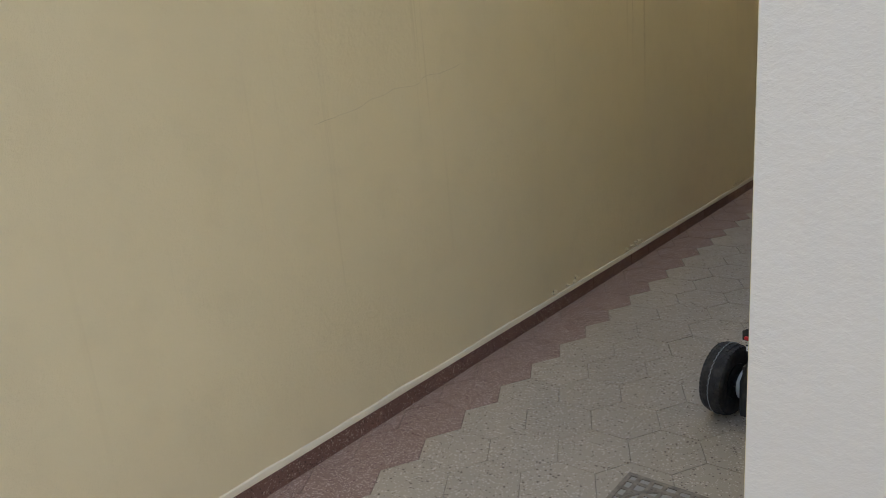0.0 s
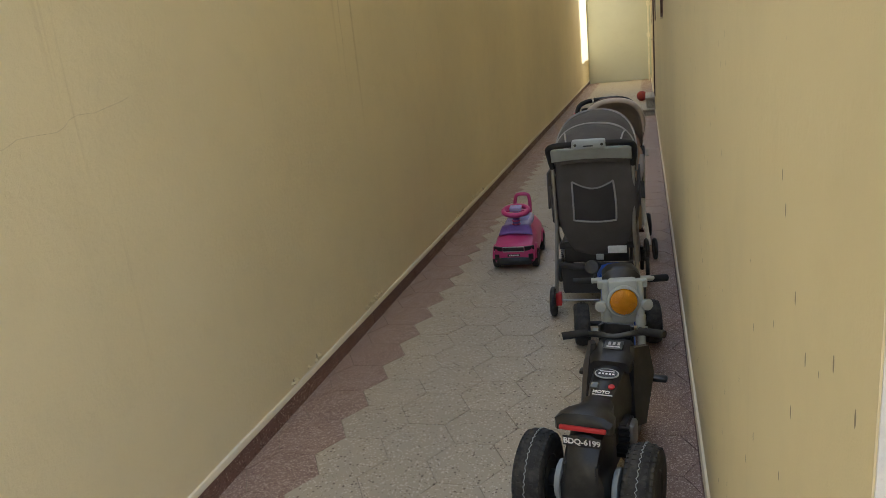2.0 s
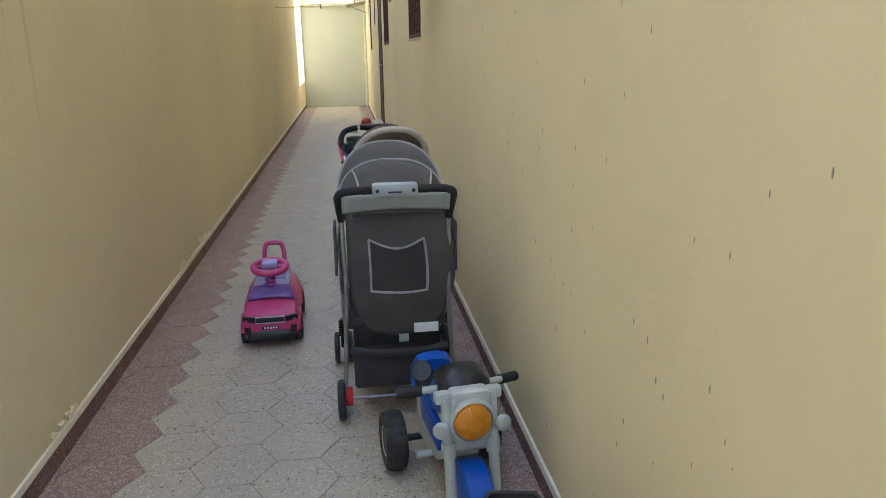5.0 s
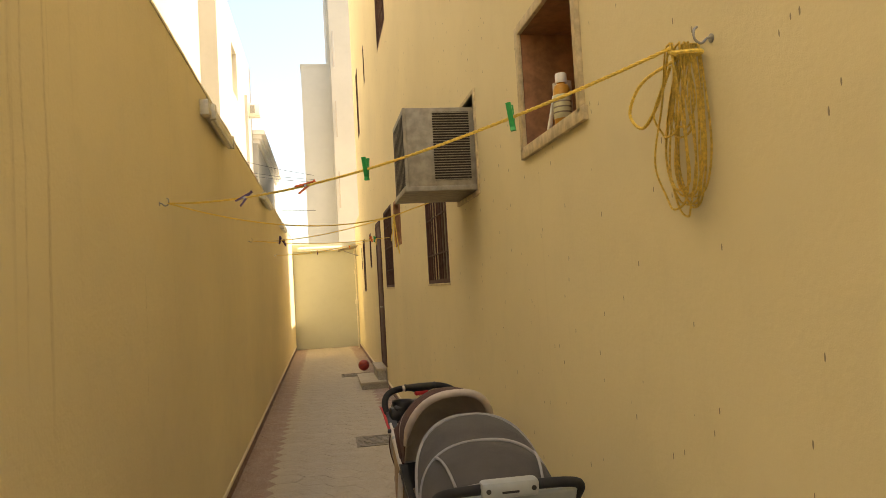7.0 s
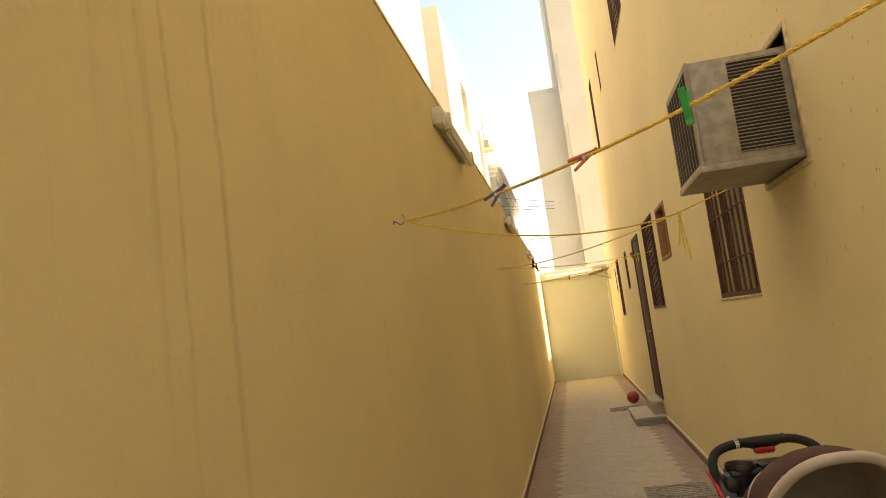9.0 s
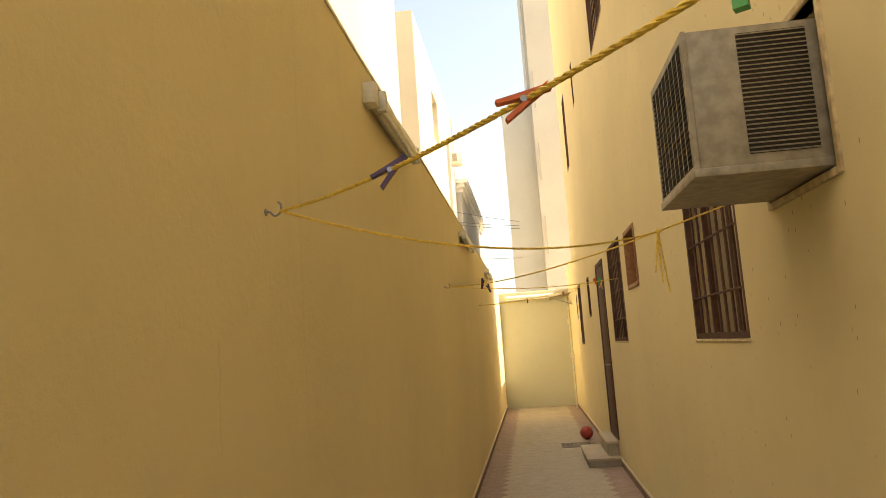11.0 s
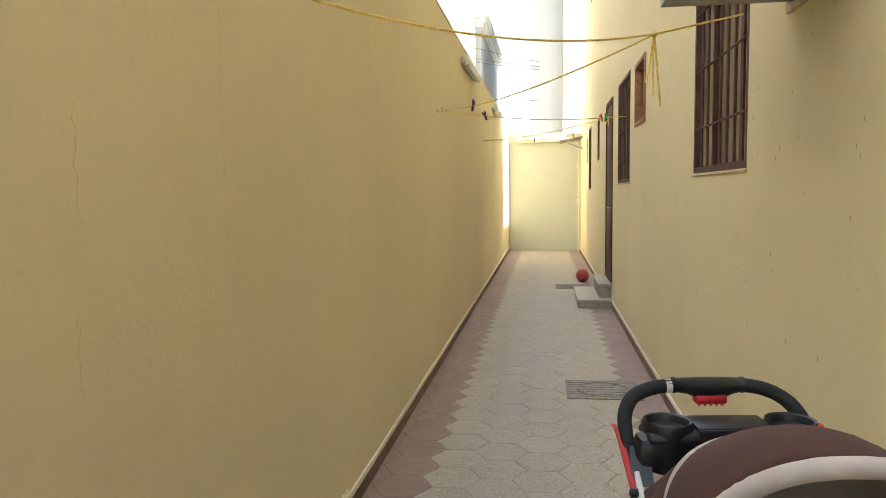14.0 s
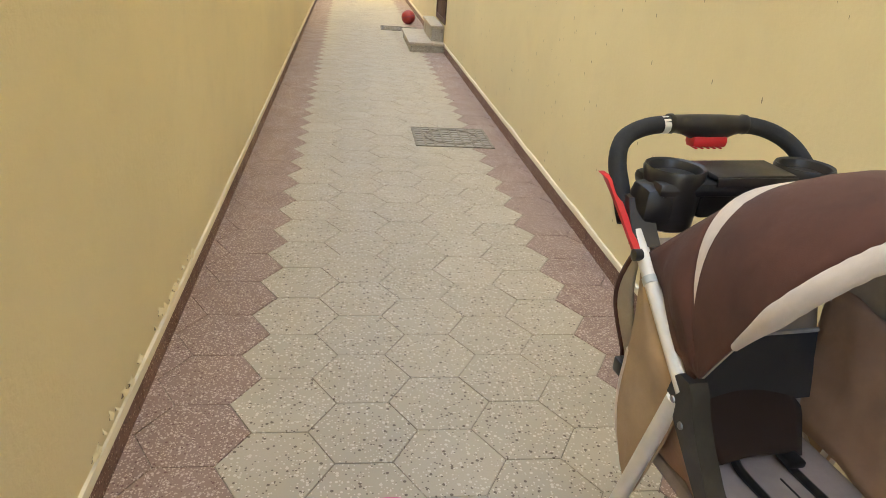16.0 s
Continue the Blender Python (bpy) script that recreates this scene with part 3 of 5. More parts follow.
def air_conditioner(y0, y1, z0, z1, x0, label):
    ac = thing("air_conditioner", pose(x0, y0, z0), label, "air conditioner", "window air conditioners")
    a, b, d = y1 - y0, z1 - z0, FACE + 0.1 - x0
    part("casing", boxes((0.012, d, 0.004, a - 0.004, 0.0, b), bevel=0.008), M_ACMETAL, ac, "scuffed galvanised sheet casing")
    part("base_tray", boxes((-0.012, d, -0.004, a + 0.004, -0.02, 0.012), bevel=0.004), M_ACMETAL, ac)
    part("coil", boxes((0.002, 0.0115, 0.03, a - 0.03, 0.03, b - 0.03)), M_ACDARK, ac, "dark dusty condenser coil")
    for k in range(22):
        part("guard_wire", boxes((-0.004, 0.001, 0.03, a - 0.03, 0.035 + (b - 0.07) * k / 21 - 0.0025, 0.035 + (b - 0.07) * k / 21 + 0.0025)), M_ACDARK, ac)
    for k in range(9):
        part("guard_wire", boxes((-0.006, -0.0045, 0.03 + (a - 0.06) * k / 8 - 0.004, 0.03 + (a - 0.06) * k / 8 + 0.004, 0.03, b - 0.03)), M_ACMETAL, ac)
    part("edge_frame", opening_frame(bmesh.new(), 0.012, 0.0, a, 0.0, b, 0.028, 0.016), M_ACMETAL, ac)
    x1, x2 = 0.19, min(0.435, FACE - x0 - 0.03)
    # flat near-black sheet on the casing, standing in for shade between the louvres
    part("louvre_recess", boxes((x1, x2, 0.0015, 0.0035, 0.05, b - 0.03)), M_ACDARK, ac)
    n = 27
    for k in range(n):
        z = 0.055 + (b - 0.09) * k / (n - 1)
        part("louvre", box(bmesh.new(), x1, x2, -0.005, 0.001, -0.0022, 0.0022, 0, Matrix.Translation((0, 0, z)) @ Matrix.Rotation(radians(25), 4, "X")), M_ACMETAL, ac)
    return ac


air_conditioner(7.53, 8.2, 2.365, 2.9, 1.435, "grey metal window air conditioner hung through the house wall")
air_conditioner(21.4, 22.05, 10.35, 10.95, 1.5, "pale window air conditioner high on the house wall")
bm = boxes((FACE - 0.012, FACE + 0.06, 7.465, 7.5, 2.31, 3.01), (FACE - 0.011, FACE + 0.06, 8.22, 8.255, 2.31, 3.01), (FACE - 0.013, FACE + 0.06, 7.502, 8.218, 2.98, 3.01), (FACE - 0.014, FACE + 0.06, 7.502, 8.218, 2.305, 2.338), bevel=0.005)
setting("trim_air_conditioner", bm, M_PALEWOOD, "weathered wooden frame round the air conditioner opening")
outdoor = thing("air_conditioner", pose(-1.85, 35.0, 9.55), "small white air conditioner on the neighbour's wall", "air conditioner", "window air conditioners")
part("casing", boxes((-0.3, 0.35, 0, 0.6, 0, 0.55), bevel=0.02), M_TUBE, outdoor)
part("grille", boxes((-0.05, 0.15, -0.012, -0.002, 0.1, 0.45)), M_ACMETAL, outdoor)


# ---- fluorescent lamps ----
def batten(m, length):
    f = thing("wall_lamp", m, "dusty white fluorescent batten lamp under the wall coping", "lamp", "fluorescent wall lamps")
    part("housing", boxes((0.0, 0.05, 0, length, -0.03, 0.035), bevel=0.006), M_TUBE, f)
    part("reflector", extrude_poly(bmesh.new(), [(0.051, -0.07), (0.09, -0.02), (0.09, 0.02), (0.051, 0.07), (0.046, 0.07), (0.046, -0.07)], 0.06, length - 0.06, pose(0, 0, 0, -90, 0, 0) @ Matrix.Scale(-1, 4, (0, 0, 1)) @ Matrix.Scale(-1, 4, (0, 0, 1))), M_TUBE, f)
    part("tube", tubes([(0.075, 0.05, -0.045), (0.075, length - 0.05, -0.045)], r=0.013), M_LETTER, f, "unlit white glass tube")
    for y in (0.0, length - 0.05):
        part("lamp_holder", boxes((0.045, 0.1, y, y + 0.05, -0.06, 0.06), bevel=0.006), M_TUBE, f)
    return f


first = batten(pose(-0.008, 8.75, 3.2), 1.25)
part("switch_box", boxes((0.0, 0.07, -0.16, -0.04, -0.06, 0.06), bevel=0.006), M_TUBE, first)
batten(pose(-0.008, 13.9, 3.2), 1.45)
batten(pose(-0.008, 18.9, 3.2), 1.25)
batten(pose(0.15, END_Y - 0.052, 3.03, 0, 0, -90), 1.6)

pipe = thing("conduit", pose(W - 0.05, 24.6, 0), "white plastic conduit with junction boxes running up the corner", "pipe")
part("tube", tubes([(0, 0, 0.0), (0, 0, 2.95)], r=0.022), M_TUBE, pipe)
for z in (1.3, 2.2, 2.75):
    part("junction_box", boxes((-0.05, 0.05, -0.05, 0.05, z, z + 0.12), bevel=0.008), M_TUBE, pipe)
awning = thing("small_awning", pose(W, 23.6, 2.98), "short grey corrugated awning on the wall", "awning")
bm = bmesh.new()
sheet(bm, lambda u, v: (-0.55 * u, 1.2 * v, -0.1 * u + 0.012 * math.sin(v * 60)), 2, 60)
thick(part("roof_sheet", bm, M_ACMETAL, awning), 0.004)
part("bracket", tubes([(0.01, 0.1, -0.3), (-0.5, 0.1, -0.1)], r=0.012), M_STEEL, awning)

ball = thing("ball", pose(1.645, 18.45, 0), "worn red rubber ball lying on the tiles", "ball")
bm = bmesh.new()
bmesh.ops.create_icosphere(bm, subdivisions=4, radius=0.115, matrix=Matrix.Translation((0, 0, 0.115)))
part("skin", bm, M_BALL, ball)
for ax in ((1, 0.3, 0.2), (0.2, 1, 0.4), (-0.3, 0.2, 1)):
    a = Vector(ax).normalized()
    u = a.orthogonal().normalized()
    part("seam", tubes(ring((0, 0, 0.115), u, a.cross(u), 0.1145, 40), r=0.0025, seg=5), M_VIOLET, ball)


# ---- clothes lines ----
def sag(a, b, drop, n=40):
    a, b = Vector(a), Vector(b)
    return [a.lerp(b, k / n) - Vector((0, 0, 4 * drop * (k / n) * (1 - k / n))) for k in range(n + 1)]


def twisted(path, r):
    """Three strands laid round each other along a path."""
    bm = bmesh.new()
    fine = []
    for a, b in zip(path, path[1:]):
        fine += [a.lerp(b, k / 14) for k in range(14)]
    fine.append(path[-1])
    d = (path[-1] - path[0]).normalized()
    u = d.orthogonal().normalized()
    v = d.cross(u)
    for s in range(3):
        tube(bm, [p + u * (r * 0.52 * math.cos(k * 0.55 + s * 2.094)) + v * (r * 0.52 * math.sin(k * 0.55 + s * 2.094)) for k, p in enumerate(fine)], r * 0.6, 5)
    return bm


H1, H2, H3 = (0.04, 7.05, 2.262), (0.04, 11.92, 2.387), (0.04, 16.78, 2.447)
KNOT, KNOT2 = (1.42, 8.33, 2.271), (1.697, 13.815, 2.475)
LINE = sag((1.82, 4.64, 2.33), H1, 0.108)
GRIP1 = (FACE + 0.005, 8.93, 2.47)
GRIP2 = (FACE + 0.005, 14.0, 2.5)
line = tagged(link("clothes_line", twisted(LINE, 0.0052), M_ROPE), "yellow twisted rope clothes line strung across the passage", "rope", "clothes lines")
for path in (sag(H1, KNOT, 0.1), sag(KNOT, GRIP1, 0.0), sag(H2, KNOT, 0.06), sag(H2, KNOT2, 0.05), sag(KNOT2, GRIP2, 0.0), sag(H3, KNOT2, 0.05), sag(H3, (FACE, 20.9, 2.85), 0.06)):
    tagged(link("clothes_line", twisted(path, 0.0042), M_ROPE), "thin yellow rope clothes line tied across the passage", "rope", "clothes lines")
for k, n, drop in ((KNOT, 3, 0.24), (KNOT2, 2, 0.1)):
    tail = thing("rope_knot", pose(*k), "yellow rope knot with frayed hanging ends", "rope")
    for i in range(n):
        part("rope_end", tubes(smooth_path([(0, 0, 0.01), (0.012 * (i - 1), 0.02, -drop * 0.4), (0.03 * (i - 1), 0.01 * i, -drop * (0.8 + 0.2 * i))]), r=0.004, seg=6), M_ROPE, tail)
    bm = bmesh.new()
    bmesh.ops.create_icosphere(bm, subdivisions=2, radius=0.013)
    part("knot", bm, M_ROPE, tail)


def wall_hook(m):
    h = thing("wall_hook", m, "small steel screw hook in the plaster wall", "hook", "rope hooks")
    part("shank", tubes(smooth_path([(-0.01, 0, 0), (0.012, 0, 0), (0.03, 0, -0.014), (0.048, 0, -0.004), (0.05, 0, 0.02), (0.04, 0, 0.03)]), r=0.0035, seg=8), M_STEEL, h)
    part("plate", lathe(bmesh.new(), [(0.012, 0.0), (0.012, 0.003), (0.006, 0.004)], (0.0, 0, 0), (1, 0, 0), 14), M_STEEL, h)


for x, y, z in (H1, H2, H3):
    wall_hook(pose(-0.008, y, z))
wall_hook(pose(FACE, 4.6, 2.34, 0, 0, 180))


def clothespin(mat, tone, f, tilt, path=LINE, axis=None, turn=0):
    i = min(int(f * 40), 39)
    p = path[i].lerp(path[i + 1], f * 40 - i)
    d = (path[i + 1] - path[i]).normalized()
    side = d.cross(Vector((0, 0, 1))).normalized()
    m = Matrix((d, side, side.cross(d) * -1)).transposed().to_4x4()
    if axis:
        z = Vector(axis).normalized()
        x = Vector((0, 1, 0)).cross(z).normalized()
        m = Matrix((x, z.cross(x), z)).transposed().to_4x4()
    c = thing("clothespin", Matrix.Translation(p) @ m @ pose(0, 0, 0, 0, tilt, turn) @ Matrix.Scale(1.2, 4), f"{tone} plastic clothespin clipped on the rope", "clothespin", "clothespins")
    for s in (-1, 1):
        pts = [(-0.006 * s, 0.036), (0.002 * s, 0.036), (0.008 * s, 0.005), (0.017 * s, -0.038), (0.011 * s, -0.038), (0.001 * s, 0.002)]
        part("leg", extrude_poly(bmesh.new(), pts, -0.007, 0.007, Matrix.Rotation(radians(90), 4, "X")), mat, c)
    part("spring", tubes([(0, -0.008, -0.004), (0, 0.008, -0.004)], r=0.005, seg=8), M_STEEL, c)


clothespin(M_GREEN, "green", 0.188, 0, LINE, None, 65)
clothespin(M_GREEN, "green", 0.432, 0, LINE, None, 65)
clothespin(M_ORANGE, "orange", 0.566, 0, LINE, (0.86, 0.1, 0.42))
clothespin(M_VIOLET, "dark violet", 0.732, 0, LINE, (0.72, 0.1, 0.62))
LINE2, LINE3 = sag(H2, KNOT2, 0.05), sag(H3, (FACE, 20.9, 2.85), 0.06)
clothespin(M_VIOLET, "dark violet", 0.22, 30, LINE2)
clothespin(M_VIOLET, "dark violet", 0.28, -30, sag(H2, KNOT, 0.06))
clothespin(M_ORANGE, "orange", 0.95, 20, LINE2)
clothespin(M_GREEN, "green", 0.98, -20, LINE2)
clothespin(M_VIOLET, "dark violet", 0.4, 0, LINE3)
clothespin(M_ORANGE, "orange", 0.8, 10, LINE3)

coil = thing("rope_coil", pose(FACE, 4.62, 2.33), "bundle of yellow rope looped over a wall hook", "rope")
for i in range(12):
    rnd = random.Random(i * 7 + 3)
    low = rnd.uniform(0.38, 0.455) if i < 9 else rnd.uniform(0.2, 0.32)
    wide, c, x = rnd.uniform(0.06, 0.105) * (1.0 if i < 9 else 0.75), rnd.uniform(0.06, 0.1), -0.015 - 0.075 * rnd.random()
    pts = [(0.025, 0.012), (c * 0.7 - wide * 0.55, -low * 0.3), (c - wide * 0.95, -low * 0.68), (c - wide * 0.62, -low * 0.94), (c, -low), (c + wide * 0.66, -low * 0.92), (c + wide, -low * 0.66), (c * 0.8 + wide * 0.6, -low * 0.3), (0.055, -0.005), (0.025, 0.012)]
    pts = [Vector((x + rnd.uniform(-0.008, 0.008), a + rnd.uniform(-0.008, 0.008), b)) for a, b in pts]
    pts[-1] = pts[0].copy()
    part("loop", twisted(smooth_path(pts, 5), 0.0052), M_ROPE, coil)
for i in range(1):
    part("wrap", tubes(smooth_path([(-0.105, 0.01, -0.02 - 0.013 * i), (-0.06, 0.065, -0.012 - 0.013 * i), (-0.01, 0.04, -0.015 - 0.013 * i), (-0.03, -0.01, -0.02 - 0.013 * i), (-0.105, 0.01, -0.02 - 0.013 * i)]), r=0.0055, seg=6), M_ROPE, coil)
part("loop", twisted(smooth_path([Vector(p) for p in ((-0.06, 0.03, -0.02), (-0.07, 0.26, -0.03), (-0.07, 0.36, -0.1), (-0.06, 0.3, -0.16), (-0.06, 0.2, -0.12), (-0.06, 0.1, -0.03))], 6), 0.005), M_ROPE, coil)

# ---- wheels ----
def wheel(parent, c, r, w, mat_rim, tread=18, axis=(1, 0, 0), hub=0.5, name="wheel", studs=False):
    """A tyre with rounded shoulders and tread blocks, and a dished rim inside it."""
    t = part(name, lathe(bmesh.new(), [(r * hub, -w * 0.4), (r * 0.72, -w * 0.5), (r * 0.85, -w * 0.49), (r * 0.93, -w * 0.4), (r * 0.98, -w * 0.22), (r, 0), (r * 0.98, w * 0.22), (r * 0.93, w * 0.4), (r * 0.85, w * 0.49), (r * 0.72, w * 0.5), (r * hub, w * 0.4)], c, axis, 36), M_TYRE, parent)
    bm = bmesh.new()
    for k in range(tread):
        a = 2 * math.pi * k / tread
        for s, off in ((-0.36, 0.5), (-0.19, 0.0), (0.0, 0.5), (0.19, 0.0), (0.36, 0.5)):
            m = Matrix.Translation(c) @ Matrix.Rotation(a + off * 2 * math.pi / tread, 4, "X")
            box(bm, (s - 0.07) * w, (s + 0.07) * w, -r * 1.9 / tread, r * 1.9 / tread, r * (0.96 - 0.5 * s * s), r * (1.008 - 0.5 * s * s), 0, m)
    part("tread", bm, M_TYRE, t)
    part("rim", lathe(bmesh.new(), [(0.004, -w * 0.36), (r * hub * 0.35, -w * 0.4), (r * hub * 0.5, -w * 0.25), (r * hub * 0.85, -w * 0.25), (r * hub, -w * 0.44), (r * hub, w * 0.44), (r * hub * 0.85, w * 0.25), (r * hub * 0.5, w * 0.25), (r * hub * 0.35, w * 0.4), (0.004, w * 0.36)], c, axis, 24), mat_rim, t)
    return t


def spoke_wheel(parent, c, r, w, mat_rim):
    t = part("wheel", lathe(bmesh.new(), [(r * 0.74, -w * 0.4), (r * 0.9, -w * 0.5), (r, -w * 0.25), (r, w * 0.25), (r * 0.9, w * 0.5), (r * 0.74, w * 0.4)], c, (1, 0, 0), 32), M_TYRE, parent)
    bm = lathe(bmesh.new(), [(r * 0.2, -w * 0.5), (r * 0.2, w * 0.5)], c, (1, 0, 0), 16)
    for k in range(5):
        box(bm, -w * 0.2, w * 0.2, -r * 0.09, r * 0.09, r * 0.1, r * 0.78, 0, Matrix.Translation(c) @ Matrix.Rotation(2 * math.pi * k / 5, 4, "X"))
    part("rim", bm, mat_rim, t)
    return t


# ---- black toy motorcycle with two wide rear wheels ----
moto = thing("toy_motorcycle", pose(1.507, 3.25, 0, 0, 0, -10), "black toy motorcycle with two wide rear wheels and number plate", "toy motorcycle")
for s in (-1, 1):
    tyre = wheel(moto, (0.187 * s, 0, 0.165), 0.165, 0.11, M_BLACK, 46)
    part("scuffed_seam", tubes([(0.187 * s + 0.004 * math.sin(k * 2.4), 0.1672 * math.cos(k * math.pi / 60), 0.165 + 0.1672 * math.sin(k * math.pi / 60)) for k in range(121)], r=0.0016, seg=5), M_GREYP, tyre, "pale scuffed moulding seam")
    part("collar", lathe(bmesh.new(), [(0.062, 0.0), (0.07, 0.004), (0.07, 0.02), (0.062, 0.024)], (0.088 * s, 0, 0.165), (s, 0, 0)), M_GREYP, moto, "grey axle collar")
wheel(moto, (0.0, 0.60, 0.135), 0.135, 0.1, M_BLACK, 22, name="front_wheel")
part("axle", tubes([(-0.2, 0, 0.165), (0.2, 0, 0.165)], r=0.03), M_BLACK, moto)


def section(y, z, w, h, k=0.7):
    return [Vector((x * w, y, z + v * h)) for x, v in ((-1, -1), (1, -1), (1, 0.2), (k, 0.85), (k * 0.4, 1), (-k * 0.4, 1), (-k, 0.85), (-1, 0.2))]


part("tail", loft(bmesh.new(), [section(-0.115, 0.15, 0.06, 0.08), section(-0.10, 0.2, 0.075, 0.11), section(-0.04, 0.23, 0.082, 0.15), section(0.07, 0.24, 0.082, 0.15), section(0.16, 0.25, 0.06, 0.14)]), M_BLACK, moto, "scuffed black tail housing")
for k in range(7):
    part("vent_slat", boxes((-0.035, 0.035, -0.113, -0.104, 0.105 + 0.017 * k, 0.113 + 0.017 * k), bevel=0.002), M_BLACK, moto)
for x in (-0.055, 0.055):
    part("rib", boxes((x - 0.006, x + 0.006, -0.108, -0.02, 0.09, 0.3), bevel=0.003), M_BLACK, moto)
part("seat", loft(bmesh.new(), [section(-0.055, 0.415, 0.09, 0.018), section(-0.04, 0.425, 0.1, 0.03), section(0.02, 0.42, 0.095, 0.03), section(0.1, 0.395, 0.062, 0.03), section(0.16, 0.39, 0.058, 0.03)]), M_BLACK, moto, "black moulded seat")
part("tail_light", boxes((-0.08, 0.08, -0.066, -0.05, 0.402, 0.418), bevel=0.005), M_REDP, moto, "red tail light strip")
plate = part("number_plate", boxes((-0.066, 0.066, -0.075, -0.07, 0.352, 0.388), bevel=0.002), M_BLACK, moto, "black plate lettered BDQ-6199")
lettering("BDQ-6199", 0.0285, M_LETTER, plate, pose(0, -0.0755, 0.37, 90, 0, 0))
part("tank", loft(bmesh.new(), [section(0.13, 0.315, 0.055, 0.085), section(0.2, 0.31, 0.06, 0.095), section(0.28, 0.325, 0.068, 0.1), section(0.36, 0.34, 0.082, 0.11), section(0.43, 0.36, 0.085, 0.11), section(0.5, 0.35, 0.06, 0.08)]), M_BLACK, moto, "black tank cover")
lean = 14
lettering("MOTO", 0.021, M_LETTER, moto, pose(0, 0.213, 0.4115, lean, 0, 0))
part("name_bar", box(bmesh.new(), -0.03, 0.045, -0.002, 0.002, -0.0005, 0.0005, 0, pose(0, 0.197, 0.4085, lean, 0, 0)), M_LETTER, moto)
part("switch", box(bmesh.new(), -0.014, 0.014, -0.014, 0.014, 0, 0.007, 0.002, pose(-0.033, 0.25, 0.414, lean, 0, 0)), M_DASH, moto)
part("button", lathe(bmesh.new(), [(0.012, 0), (0.012, 0.006), (0.008, 0.008)], (0.03, 0.25, 0.4145), (0, -0.25, 1), 16), M_REDP, moto, "red push button")
m = pose(0, 0.312, 0.436, 13, 0, 0)
oval = part("control_panel", extrude_poly(bmesh.new(), [(0.046 * math.cos(t), 0.028 * math.sin(t)) for t in np.linspace(0, 2 * math.pi, 24)[:-1]], 0, 0.004, m), M_SILVER, moto, "oval silver-edged control panel")
part("panel_face", extrude_poly(bmesh.new(), [(0.041 * math.cos(t), 0.0235 * math.sin(t)) for t in np.linspace(0, 2 * math.pi, 24)[:-1]], 0.004, 0.0052, m), M_BLACK, oval)
for k in range(5):
    part("marking", box(bmesh.new(), -0.03 + 0.013 * k, -0.022 + 0.013 * k, -0.009, 0.0, 0.0053, 0.0058, 0, m), M_LETTER, oval)
part("marking", box(bmesh.new(), -0.028, 0.028, 0.008, 0.012, 0.0053, 0.0058, 0, m), M_LETTER, oval)
cowl = part("dashboard", loft(bmesh.new(), [section(0.36, 0.445, 0.075, 0.022, 0.8), section(0.42, 0.463, 0.09, 0.024, 0.8), section(0.49, 0.483, 0.07, 0.024, 0.8)]), M_BLACK, moto)
m = pose(0, 0.445, 0.497, 17, 0, 0)
dial = part("dial", box(bmesh.new(), -0.036, 0.036, -0.025, 0.025, 0, 0.004, 0.003, m), M_DASH, cowl, "grey instrument dial")
part("marking", box(bmesh.new(), -0.026, 0.026, -0.016, -0.01, 0.004, 0.0048, 0, m), M_LETTER, dial)
for k in range(3):
    part("marking", box(bmesh.new(), -0.022 + 0.018 * k, -0.012 + 0.018 * k, -0.004, 0.014, 0.004, 0.0048, 0, m), M_LETTER, dial)
part("windshield", loft(bmesh.new(), [[Vector((x, y, z)) for x, y in ((-0.07, 0.49), (-0.06, 0.52), (0.06, 0.52), (0.07, 0.49), (0.062, 0.487), (0.052, 0.508), (-0.052, 0.508), (-0.062, 0.487))] for z in (0.49, 0.56)]), M_BLACK, moto)
bar = part("handlebar", tubes(smooth_path([(-0.11, 0.4, 0.555), (-0.06, 0.44, 0.54), (0, 0.45, 0.53), (0.07, 0.46, 0.545), (0.12, 0.44, 0.565)]), r=0.012), M_BLACK, moto)
part("grip", tubes([(-0.185, 0.375, 0.548), (-0.18, 0.377, 0.549), (-0.09, 0.41, 0.557)], r=0.0155), M_FOAM, bar)
part("grip", tubes([(0.2, 0.40, 0.578), (0.195, 0.402, 0.578), (0.1, 0.445, 0.565)], r=0.0155), M_FOAM, bar)
for s in (-1, 1):
    pts = [Vector((s * a, y, z)) for a, y, z in ((0.085, 0.42, 0.505), (0.12, 0.52, 0.475), (0.142, 0.5, 0.37), (0.13, 0.38, 0.21), (0.1, 0.33, 0.22), (0.09, 0.36, 0.38))]
    bm = loft(bmesh.new(), [pts, [p + Vector((-0.02 * s, 0.01, 0)) for p in pts]])
    part("fairing", bm, M_BLACK, moto, "black side fairing")
    part("fork", tubes([(0.06 * s, 0.5, 0.47), (0.06 * s, 0.6, 0.135)], r=0.014), M_BLACK, moto)
    engine = part("engine_block", box(bmesh.new(), 0.05 * s - 0.04, 0.05 * s + 0.04, 0.21, 0.29, 0.15, 0.29, 0.004), M_BLACK, moto)
    for k in range(6):
        part("fin", box(bmesh.new(), 0.05 * s - 0.05, 0.05 * s + 0.05, 0.2, 0.3, 0.16 + 0.022 * k, 0.173 + 0.022 * k, 0.004), M_BLACK, engine)
    part("engine_cover", box(bmesh.new(), 0.105 * s - 0.012, 0.105 * s + 0.012, 0.215, 0.285, 0.19, 0.285, 0.01), M_STEEL if s > 0 else M_BLACK, moto)
    part("pedal", box(bmesh.new(), 0.15 * s - 0.03, 0.15 * s + 0.03, 0.56, 0.6, 0.295, 0.315, 0.008), M_BLACK, moto)
